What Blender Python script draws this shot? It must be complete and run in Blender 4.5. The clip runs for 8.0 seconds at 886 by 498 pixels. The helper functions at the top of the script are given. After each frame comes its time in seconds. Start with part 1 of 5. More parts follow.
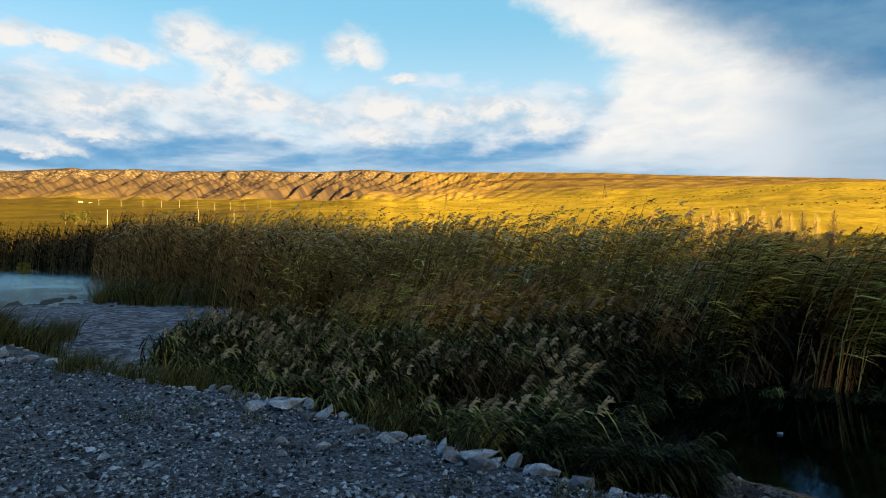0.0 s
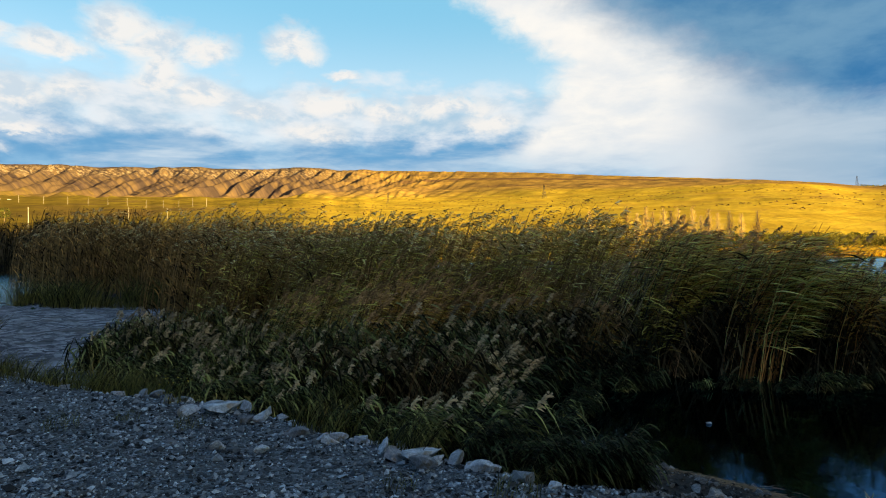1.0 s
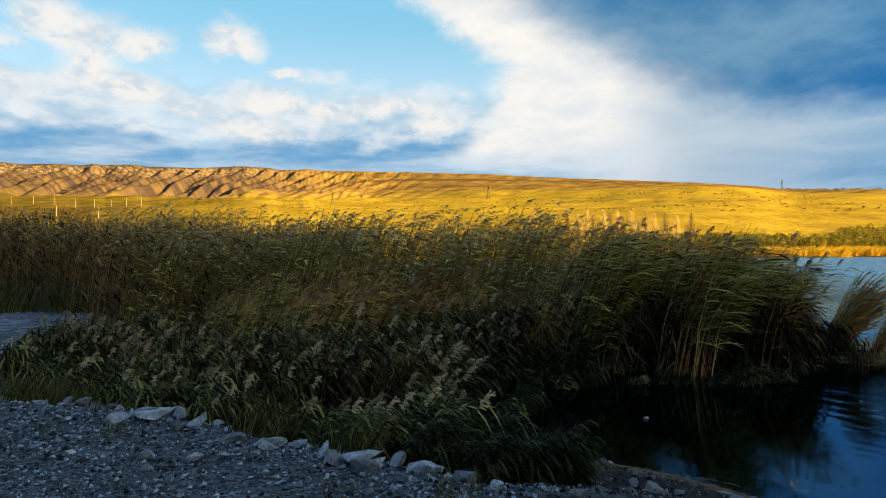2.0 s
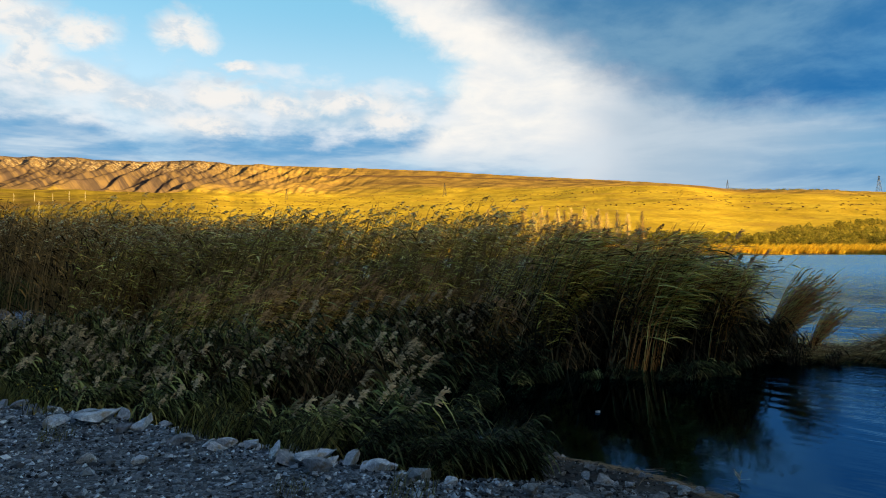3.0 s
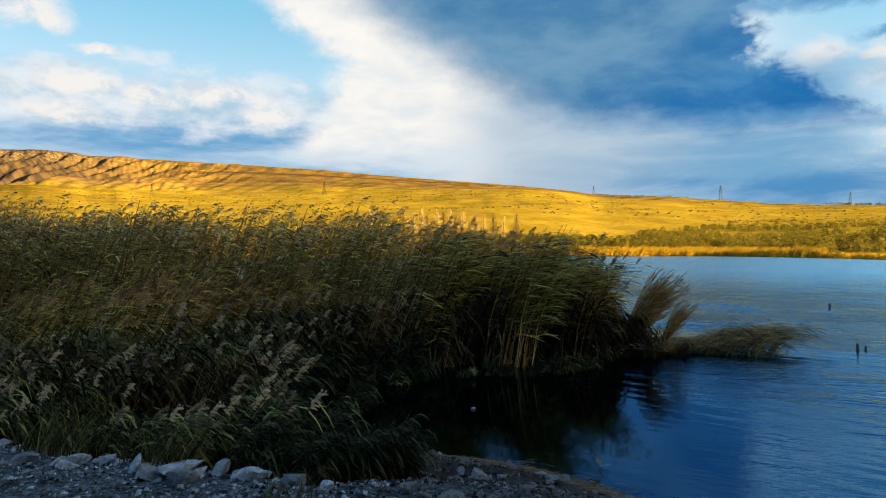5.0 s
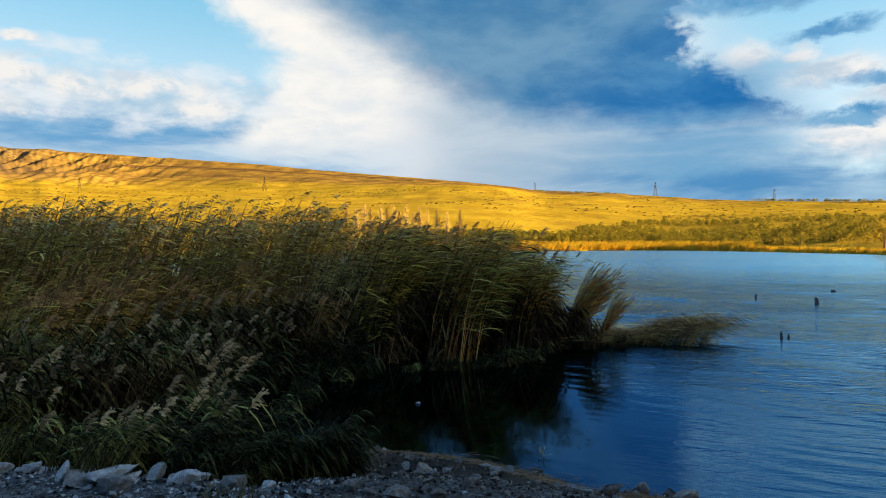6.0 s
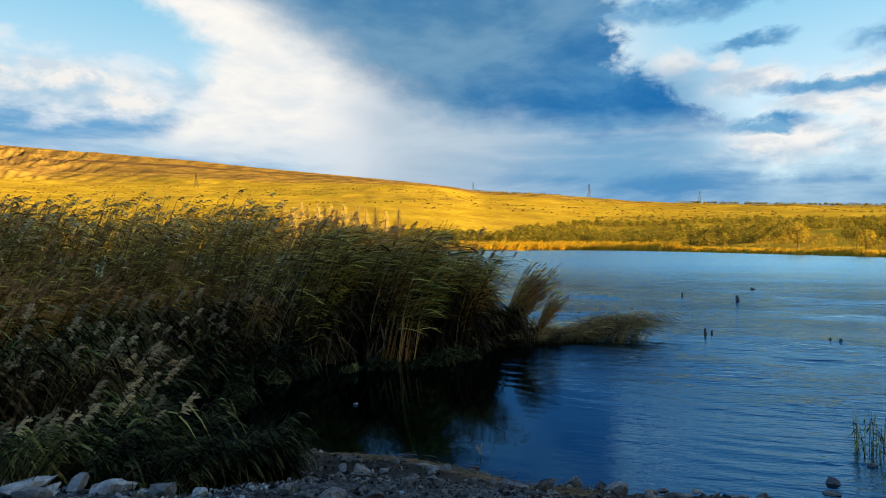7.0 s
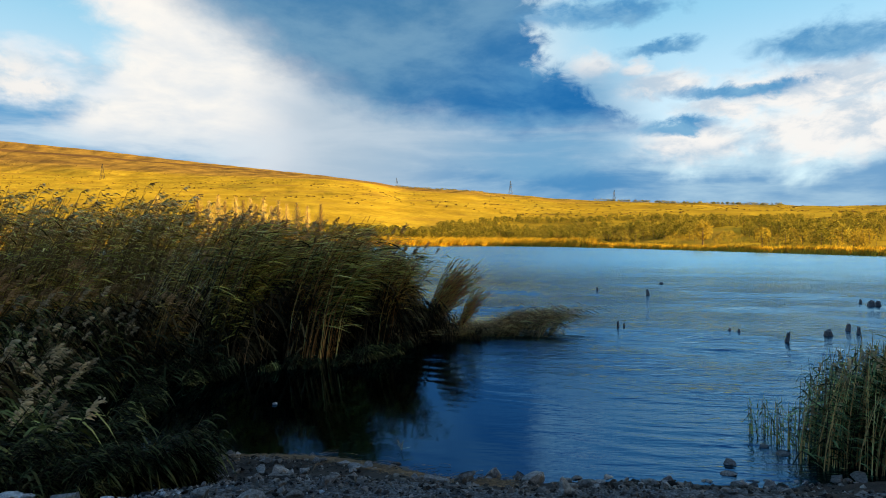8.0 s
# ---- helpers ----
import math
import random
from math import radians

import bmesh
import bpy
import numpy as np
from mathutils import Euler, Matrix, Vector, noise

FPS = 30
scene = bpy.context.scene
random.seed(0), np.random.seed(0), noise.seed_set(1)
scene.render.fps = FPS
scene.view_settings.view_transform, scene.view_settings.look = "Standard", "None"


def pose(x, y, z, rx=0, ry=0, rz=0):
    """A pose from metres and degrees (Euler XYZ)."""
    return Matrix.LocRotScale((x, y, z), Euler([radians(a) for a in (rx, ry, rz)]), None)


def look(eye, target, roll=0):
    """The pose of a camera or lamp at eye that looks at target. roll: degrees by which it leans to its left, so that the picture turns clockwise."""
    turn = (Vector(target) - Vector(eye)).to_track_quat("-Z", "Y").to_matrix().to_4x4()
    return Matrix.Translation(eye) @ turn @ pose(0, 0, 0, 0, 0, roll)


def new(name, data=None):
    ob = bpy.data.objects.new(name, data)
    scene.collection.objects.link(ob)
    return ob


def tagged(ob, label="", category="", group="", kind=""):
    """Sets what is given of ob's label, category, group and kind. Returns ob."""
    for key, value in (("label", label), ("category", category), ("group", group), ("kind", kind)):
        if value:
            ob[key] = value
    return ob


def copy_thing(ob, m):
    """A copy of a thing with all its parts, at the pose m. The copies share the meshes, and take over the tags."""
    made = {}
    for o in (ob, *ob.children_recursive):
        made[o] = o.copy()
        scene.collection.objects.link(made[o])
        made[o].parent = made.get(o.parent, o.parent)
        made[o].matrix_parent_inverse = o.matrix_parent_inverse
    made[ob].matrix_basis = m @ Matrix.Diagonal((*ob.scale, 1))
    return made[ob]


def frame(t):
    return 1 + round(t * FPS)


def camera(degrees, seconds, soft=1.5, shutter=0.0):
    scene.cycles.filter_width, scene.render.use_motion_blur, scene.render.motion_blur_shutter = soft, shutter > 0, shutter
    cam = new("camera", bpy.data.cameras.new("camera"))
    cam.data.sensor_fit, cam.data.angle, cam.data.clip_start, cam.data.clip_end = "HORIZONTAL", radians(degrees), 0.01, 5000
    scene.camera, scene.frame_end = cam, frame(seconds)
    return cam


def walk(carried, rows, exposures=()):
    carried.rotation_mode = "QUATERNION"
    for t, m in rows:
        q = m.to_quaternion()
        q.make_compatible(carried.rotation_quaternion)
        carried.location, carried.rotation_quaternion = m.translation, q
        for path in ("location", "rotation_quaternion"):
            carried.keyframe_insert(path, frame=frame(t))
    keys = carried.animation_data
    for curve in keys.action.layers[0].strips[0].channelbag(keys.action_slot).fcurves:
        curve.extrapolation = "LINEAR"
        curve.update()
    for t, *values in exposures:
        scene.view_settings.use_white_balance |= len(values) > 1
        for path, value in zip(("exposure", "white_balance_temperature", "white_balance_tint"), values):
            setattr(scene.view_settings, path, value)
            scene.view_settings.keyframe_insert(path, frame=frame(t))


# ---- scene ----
# camera: a hand-held pan from a gravel bank, 2.3 m over the water
EXPO = 2.0
cam = camera(71.0, 8.0, soft=1.0)
# seconds, x, y, z, yaw, pitch, roll
PATH = [
    (0.0, 0.000, 0.000, 2.300, -0.00, 0.34, -0.02),
    (0.5, 0.006, -0.004, 2.302, -2.26, 0.23, -0.14),
    (1.0, 0.007, 0.017, 2.293, -5.34, 0.22, -0.17),
    (1.5, 0.024, 0.046, 2.284, -8.31, 0.32, -0.26),
    (3.0, 0.058, 0.090, 2.273, -14.43, -0.03, -0.14),
    (3.5, 0.065, 0.108, 2.266, -17.70, 0.02, 0.00),
    (4.0, 0.080, 0.111, 2.262, -20.78, 0.11, 0.34),
    (4.5, 0.072, 0.100, 2.266, -23.00, 0.03, 0.35),
    (5.0, 0.069, 0.072, 2.277, -25.44, 0.02, 0.19),
    (6.5, 0.079, 0.092, 2.262, -33.36, -0.48, -0.08),
    (7.0, 0.077, 0.078, 2.271, -36.27, -0.43, 0.05),
    (7.5, 0.070, 0.059, 2.278, -39.51, -0.69, -0.04),
    (8.0, 0.077, 0.050, 2.281, -43.32, -0.80, 0.19),
]
walk(cam, [(t, pose(x, y, z, 90 + pitch, -roll, yaw)) for t, x, y, z, yaw, pitch, roll in PATH], exposures=[(0, EXPO), (8.0, EXPO)])

SUN_AZ, SUN_EL = 124.0, 11.5   # bearing from +y towards +x, height, degrees


def P(b, d, z=0.0):
    """A place at the bearing b (degrees from +y towards +x) and the distance d."""
    return (d * math.sin(radians(b)), d * math.cos(radians(b)), z)


def lin(r, g, b):
    """Linear colour from 0-255 values."""
    return tuple((c / 255 / 12.92) if c <= 10 else ((c / 255 + 0.055) / 1.055) ** 2.4 for c in (r, g, b))


# ---- node helper ----
class Tree:
    def __init__(self, tree):
        self.t = tree
        tree.nodes.clear()

    def node(self, kind, **sets):
        n = self.t.nodes.new(kind)
        for k, v in sets.items():
            if k == "op":
                n.operation = v
            elif k == "mode":
                n.interpolation_type = v
            elif k == "blend":
                n.blend_type = v
            elif k == "dtype":
                n.data_type = v
        return n

    def put(self, sock, v):
        if isinstance(v, bpy.types.NodeSocket):
            self.t.links.new(v, sock)
        elif v is not None:
            if sock.type == "RGBA":
                sock.default_value = (*v[:3], 1)
            else:
                sock.default_value = v

    def m(self, op, a, b=None, c=None):
        n = self.node("ShaderNodeMath", op=op)
        for i, v in enumerate((a, b, c)):
            self.put(n.inputs[i], v)
        return n.outputs[0]

    def vm(self, op, a, b=None):
        n = self.node("ShaderNodeVectorMath", op=op)
        self.put(n.inputs[0], a)
        if b is not None:
            self.put(n.inputs[1], b)
        return n.outputs[0]

    def ss(self, v, lo, hi, a=0.0, b=1.0):
        n = self.node("ShaderNodeMapRange", mode="SMOOTHSTEP")
        for i, x in enumerate((v, lo, hi, a, b)):
            self.put(n.inputs[i], x)
        return n.outputs[0]

    def noise(self, vec, scale, detail=4.0, rough=0.55, warp=0.0, color=False):
        n = self.node("ShaderNodeTexNoise")
        self.put(n.inputs["Vector"], vec)
        n.inputs["Scale"].default_value = scale
        n.inputs["Detail"].default_value = detail
        n.inputs["Roughness"].default_value = rough
        n.inputs["Distortion"].default_value = warp
        return n.outputs["Color" if color else "Fac"]

    def mix(self, f, a, b, blend="MIX"):
        n = self.node("ShaderNodeMix", dtype="RGBA", blend=blend)
        self.put(n.inputs[0], f)
        self.put(n.inputs[6], a)
        self.put(n.inputs[7], b)
        return n.outputs[2]

    def xyz(self, x, y, z):
        n = self.node("ShaderNodeCombineXYZ")
        for i, v in enumerate((x, y, z)):
            self.put(n.inputs[i], v)
        return n.outputs[0]

    def scale(self, v, f):
        n = self.node("ShaderNodeVectorMath", op="MULTIPLY")
        self.put(n.inputs[0], v)
        self.put(n.inputs[1], f)
        return n.outputs[0]

    def ramp(self, f, *stops):
        n = self.node("ShaderNodeValToRGB")
        els = n.color_ramp.elements
        while len(els) < len(stops):
            els.new(0.5)
        for e, (p, c) in zip(els, stops):
            e.position, e.color = p, (*c, 1)
        self.put(n.inputs[0], f)
        return n.outputs[0]


# ---- sky: clear blue, cumulus, a grey rain cloud with a bright rim ----
SKY_GAIN = 2.5
world = bpy.data.worlds.new("sky")
scene.world = world
world.use_nodes = True
w = Tree(world.node_tree)
coord = w.node("ShaderNodeTexCoord").outputs["Generated"]
sep = w.node("ShaderNodeSeparateXYZ")
w.put(sep.inputs[0], coord)
vx, vy, vz = sep.outputs
az = w.m("DEGREES", w.m("ARCTAN2", vx, vy))
el = w.m("DEGREES", w.m("ARCSINE", vz))
nishita = w.node("ShaderNodeTexSky")
nishita.sky_type = "NISHITA"
nishita.sun_disc = False
nishita.sun_elevation, nishita.sun_rotation = radians(SUN_EL), radians(SUN_AZ)
nishita.air_density, nishita.dust_density, nishita.ozone_density = 1.0, 0.6, 1.5
up = w.m("ADD", w.m("MAXIMUM", vz, 0.0), 0.16)
flat = w.xyz(w.m("DIVIDE", vx, up), w.m("DIVIDE", vy, up), 0.0)
n_big = w.noise(flat, 1.1, 6, 0.55, 0.3)
n_mid = w.noise(flat, 2.6, 7, 0.6, 0.2)
n_str = w.noise(w.xyz(w.m("MULTIPLY", az, 0.05), w.m("MULTIPLY", el, 0.28), 3.0), 1.0, 6, 0.58, 0.4)
n_puff = w.noise(w.xyz(w.m("MULTIPLY", az, 0.10), w.m("MULTIPLY", el, 0.17), 7.0), 1.3, 7, 0.55, 0.25)
n_fine = w.noise(w.xyz(w.m("MULTIPLY", az, 0.22), w.m("MULTIPLY", el, 0.40), 1.0), 1.2, 6, 0.62, 0.3)
wx = w.m("ADD", az, w.m("MULTIPLY", w.m("SUBTRACT", n_puff, 0.5), 5.0))
wy = w.m("ADD", el, w.m("MULTIPLY", w.m("SUBTRACT", n_fine, 0.5), 3.0))


def sky(r, g, b):
    return tuple(c * SKY_GAIN for c in lin(r, g, b))


def clouds(items, ragged=1.1):
    """Round masses (bearing, height, half width, half height) with torn edges, as one mask."""
    total = None
    for a0, e0, ra, re in items:
        dx = w.m("DIVIDE", w.m("SUBTRACT", wx, a0), ra)
        dy = w.m("DIVIDE", w.m("SUBTRACT", wy, e0), re)
        r2 = w.m("ADD", w.m("MULTIPLY", dx, dx), w.m("MULTIPLY", dy, dy))
        r2 = w.m("ADD", w.m("SQRT", r2), w.m("MULTIPLY", w.m("SUBTRACT", n_tear, 0.5), ragged * 1.6))
        k = w.ss(r2, 1.5, 0.45)
        total = k if total is None else w.m("MAXIMUM", total, k)
    return total


n_tear = w.noise(w.xyz(w.m("MULTIPLY", az, 0.30), w.m("MULTIPLY", el, 0.45), 4.0), 1.5, 7, 0.6, 0.4)
n_billow = w.noise(w.xyz(w.m("MULTIPLY", az, 0.16), w.m("MULTIPLY", el, 0.36), 9.0), 1.0, 6, 0.55, 0.15)
# clear air, paler towards the horizon
air = w.mix(w.ss(el, 9.0, 22.0), sky(206, 231, 243), sky(128, 200, 230))
base = w.mix(0.85, nishita.outputs[0], air)
# broken cloud bank over the hills: billowing tops, grey-blue undersides in level streaks
tops = w.mix(w.ss(n_billow, 0.38, 0.62), sky(172, 204, 226), sky(232, 238, 243))
low_col = w.mix(w.ss(n_str, 0.38, 0.62), sky(108, 166, 210), sky(202, 220, 234))
bank_col = w.mix(w.ss(w.m("ADD", wy, w.m("MULTIPLY", w.m("SUBTRACT", n_billow, 0.5), 6.0)), 9.0, 11.6), low_col, tops)
bank_mask = w.m("MULTIPLY", w.ss(w.m("ADD", wy, w.m("MULTIPLY", w.m("SUBTRACT", 0.5, n_billow), 9.0)), 16.0, 12.4), w.m("MULTIPLY", w.ss(n_puff, 0.28, 0.5, 0.72, 1.0), w.ss(az, 66.0, 46.0)))
col = w.mix(bank_mask, base, bank_col)
puff_col = w.mix(w.ss(w.m("ADD", n_fine, w.m("MULTIPLY", w.m("SUBTRACT", n_tear, 0.5), 0.6)), 0.36, 0.58), sky(208, 222, 233), sky(248, 244, 239))
LEFT_PUFFS = [(-21.8, 17.9, 2.7, 1.7), (-19.4, 17.0, 3.0, 1.7), (-15.4, 17.0, 2.6, 1.1), (-19.0, 15.0, 2.6, 1.9), (-8.0, 18.0, 2.3, 1.35), (-27.0, 16.0, 2.8, 0.9), (-31.5, 16.4, 2.4, 0.7), (-35.0, 16.2, 2.4, 0.8), (-30.0, 11.9, 3.2, 1.3), (-4.9, 13.3, 3.4, 1.0), (6.0, 13.1, 3.8, 0.9),
              (-33.8, 8.3, 3.4, 0.6), (-25.6, 12.6, 2.2, 1.0), (-15.6, 13.4, 2.4, 1.1), (-0.2, 12.8, 2.6, 0.7), (-6.4, 10.7, 2.8, 0.9), (-12.0, 12.0, 2.6, 0.9), (0.6, 12.0, 2.8, 0.7), (9.6, 11.6, 2.6, 0.9), (-29.0, 9.7, 2.6, 0.35), (-3.8, 15.6, 1.6, 0.5)]
col = w.mix(w.m("MULTIPLY", clouds(LEFT_PUFFS, 0.75), 0.94), col, puff_col)
RIGHT_PUFFS = [(56.6, 15.3, 2.3, 0.9), (60.2, 14.7, 1.1, 0.8), (63.2, 13.2, 3.0, 1.1), (74.0, 12.0, 7.5, 1.9), (76.0, 9.0, 8.0, 2.6), (65.0, 8.4, 5.0, 1.6), (57.6, 4.5, 1.8, 0.5), (68.0, 11.0, 3.6, 0.8)]
col = w.mix(clouds(RIGHT_PUFFS, 0.8), col, w.mix(w.ss(n_fine, 0.36, 0.6), sky(200, 215, 228), sky(248, 246, 243)))
# the rain cloud: s1 is the way inwards from its slanting rim; its lit flank stands left of it as a wedge
s1 = w.m("ADD", w.m("MULTIPLY", w.m("SUBTRACT", wx, 20.5), 0.50), w.m("MULTIPLY", w.m("SUBTRACT", wy, 20.0), 0.866))
flank_edge = w.m("SUBTRACT", 13.4, w.m("MULTIPLY", w.m("MAXIMUM", w.m("SUBTRACT", wy, 16.4), 0.0), 1.5))
haze_out = w.m("MULTIPLY", w.ss(el, 12.4, 9.0), 4.0)
flank = w.ss(w.m("ADD", w.m("SUBTRACT", wx, flank_edge), w.m("ADD", w.m("MULTIPLY", w.m("SUBTRACT", n_tear, 0.5), 5.0), haze_out)), 0.2, 5.0)
flank = w.m("MULTIPLY", flank, w.m("MULTIPLY", w.ss(wx, 60.0, 44.0), w.ss(el, 6.6, 10.4)))
col = w.mix(flank, col, w.mix(w.ss(n_mid, 0.35, 0.72), sky(254, 250, 243), sky(226, 232, 237)))
# rain veil under the cloud, growing bluer away from the flank
veil = w.m("MULTIPLY", w.ss(w.m("ADD", wx, w.m("MULTIPLY", w.m("SUBTRACT", 12.0, el), 0.5)), 22.0, 31.0), w.m("MULTIPLY", w.ss(wx, 64.0, 56.0), w.ss(el, 16.5, 13.0)))
veil_col = w.mix(w.ss(wx, 24.0, 34.0), sky(226, 231, 236), sky(176, 196, 213))
veil_col = w.mix(w.ss(wx, 32.0, 54.0), veil_col, sky(116, 168, 206))
veil_col = w.mix(w.m("MULTIPLY", w.ss(n_str, 0.44, 0.68), 0.4), veil_col, sky(206, 219, 230))
col = w.mix(w.m("MULTIPLY", veil, 0.94), col, veil_col)
low_blue = w.m("MULTIPLY", w.ss(w.m("ADD", wy, w.m("MULTIPLY", w.m("SUBTRACT", n_puff, 0.5), 9.0)), 8.4, 4.8), w.ss(az, 34.0, 54.0))
col = w.mix(w.m("MULTIPLY", low_blue, 0.85), col, w.mix(w.ss(n_str, 0.42, 0.66), sky(70, 138, 192), sky(160, 196, 221)))
right_edge = w.m("SUBTRACT", w.m("MAXIMUM", w.m("SUBTRACT", 61.0, w.m("MULTIPLY", w.m("SUBTRACT", el, 10.3), 1.65)), 52.6), wx)
foot = w.m("ADD", 10.4, w.m("MULTIPLY", w.ss(wx, 46.0, 26.0), 2.4))
soft_foot = w.ss(w.m("SUBTRACT", w.m("ADD", wy, w.m("MULTIPLY", w.m("SUBTRACT", n_puff, 0.5), 3.0)), foot), -1.6, 1.8)
dark = w.m("MULTIPLY", w.ss(w.m("ADD", s1, w.m("MULTIPLY", w.m("SUBTRACT", n_mid, 0.5), 3.0)), -2.6, 3.0), w.m("MULTIPLY", soft_foot, w.ss(w.m("ADD", right_edge, w.m("MULTIPLY", w.m("SUBTRACT", n_tear, 0.5), 8.0)), -1.2, 1.8)))
dark_col = w.mix(w.ss(n_mid, 0.32, 0.68), sky(66, 126, 172), sky(114, 158, 190))
dark_col = w.mix(w.ss(w.m("ADD", az, w.m("MULTIPLY", wy, -1.6)), 8.0, 34.0), dark_col, w.mix(w.ss(n_mid, 0.35, 0.7), sky(34, 110, 174), sky(76, 142, 192)))
col = w.mix(dark, col, dark_col)
SCUD = [(62.1, 16.2, 2.8, 0.6), (68.8, 12.3, 5.0, 0.6), (64.0, 9.9, 3.2, 0.6), (75.0, 15.2, 5.2, 1.4), (57.3, 19.5, 5.8, 1.0)]
col = w.mix(clouds(SCUD, 0.8), col, w.mix(w.ss(n_fine, 0.35, 0.65), sky(84, 150, 200), sky(126, 178, 214)))
# the same grey cloud closes over the head and behind
over = w.m("MAXIMUM", w.ss(el, 23.0, 38.0), w.ss(w.m("ABSOLUTE", w.m("SUBTRACT", az, 20.0)), 75.0, 110.0))
over_col = w.mix(w.ss(n_big, 0.3, 0.7), sky(62, 92, 132), sky(104, 136, 176))
clear_side = w.m("MULTIPLY", w.ss(az, 44.0, 62.0), w.m("MULTIPLY", w.ss(az, 130.0, 95.0), w.ss(el, 70.0, 45.0)))
over_col = w.mix(clear_side, over_col, w.mix(w.ss(n_mid, 0.4, 0.65), sky(56, 122, 194), sky(104, 156, 204)))
# unseen warm sky glow round the low sun, added to light the reeds
sun_way = Vector(P(SUN_AZ, math.cos(radians(SUN_EL)), math.sin(radians(SUN_EL))))
toward = w.node("ShaderNodeVectorMath", op="DOT_PRODUCT")
w.put(toward.inputs[0], coord)
toward.inputs[1].default_value = sun_way
glow = tuple(1.2 * c for c in sky(255, 238, 206))
over_col = w.mix(w.ss(toward.outputs["Value"], 0.62, 0.98), over_col, glow)
col = w.mix(over, col, over_col)
back = w.node("ShaderNodeBackground")
w.put(back.inputs[0], col)
back.inputs[1].default_value = 0.1
out = w.node("ShaderNodeOutputWorld")
w.t.links.new(back.outputs[0], out.inputs[0])

sun_data = bpy.data.lights.new("sun", "SUN")
sun_data.energy, sun_data.angle, sun_data.color = 4.7, radians(0.5), (1.0, 0.70, 0.22)
sun = new("sun", sun_data)
sun.matrix_world = look(P(SUN_AZ, 400, 400 * math.tan(radians(SUN_EL))), (0, 0, 0))


# ---- materials ----
def mat(name, c1, c2, scale=3.0, rough=0.85, bump=0.3, fine=30.0, c3=None, per_object=0.0, island=0.0, spec=0.3, stretch=(1, 1, 1), through_light=0.0, uneven=0.0):
    """Two noises at two scales mix up to three colours; the finer one also gives relief."""
    ma = bpy.data.materials.new(name)
    ma.use_nodes = True
    n = Tree(ma.node_tree)
    p = n.node("ShaderNodeBsdfPrincipled")
    co = n.scale(n.node("ShaderNodeTexCoord").outputs["Object"], stretch)
    a, b = n.noise(co, scale, 5), n.noise(co, fine, 4, 0.6)
    f = n.m("ADD", n.m("MULTIPLY", a, 0.65), n.m("MULTIPLY", b, 0.35))
    c = n.mix(n.ss(f, 0.36, 0.64), c1, c2)
    if c3:
        c = n.mix(n.ss(n.noise(co, scale * 0.37, 5, 0.6), 0.52, 0.66), c, c3)
    vary = None
    if per_object:
        vary = n.ss(n.node("ShaderNodeObjectInfo").outputs["Random"], 0, 1, 1 - per_object, 1 + per_object)
    if island:
        vary = n.ss(n.node("ShaderNodeNewGeometry").outputs["Random Per Island"], 0, 1, 1 - island, 1 + island)
    if uneven:
        one = n.node("ShaderNodeNewGeometry").outputs["Random Per Island"]
        vary = n.m("ADD", 0.05, n.m("MULTIPLY", n.m("POWER", one, uneven), 3.4))
    if vary is not None:
        c = n.scale(c, n.xyz(vary, vary, vary))
    if uneven:
        c = n.vm("MINIMUM", c, (0.82, 0.82, 0.82))
    n.put(p.inputs["Base Color"], c)
    p.inputs["Roughness"].default_value = rough
    p.inputs["Specular IOR Level"].default_value = spec
    if bump:
        bu = n.node("ShaderNodeBump")
        bu.inputs["Strength"].default_value = bump
        bu.inputs["Distance"].default_value = 0.02
        n.put(bu.inputs["Height"], b)
        n.t.links.new(bu.outputs[0], p.inputs["Normal"])
    o = n.node("ShaderNodeOutputMaterial")
    if through_light:
        tr = n.node("ShaderNodeBsdfTranslucent")
        n.put(tr.inputs[0], c)
        mx = n.node("ShaderNodeMixShader")
        mx.inputs[0].default_value = through_light
        n.t.links.new(p.outputs[0], mx.inputs[1])
        n.t.links.new(tr.outputs[0], mx.inputs[2])
        n.t.links.new(mx.outputs[0], o.inputs[0])
    else:
        n.t.links.new(p.outputs[0], o.inputs[0])
    return ma


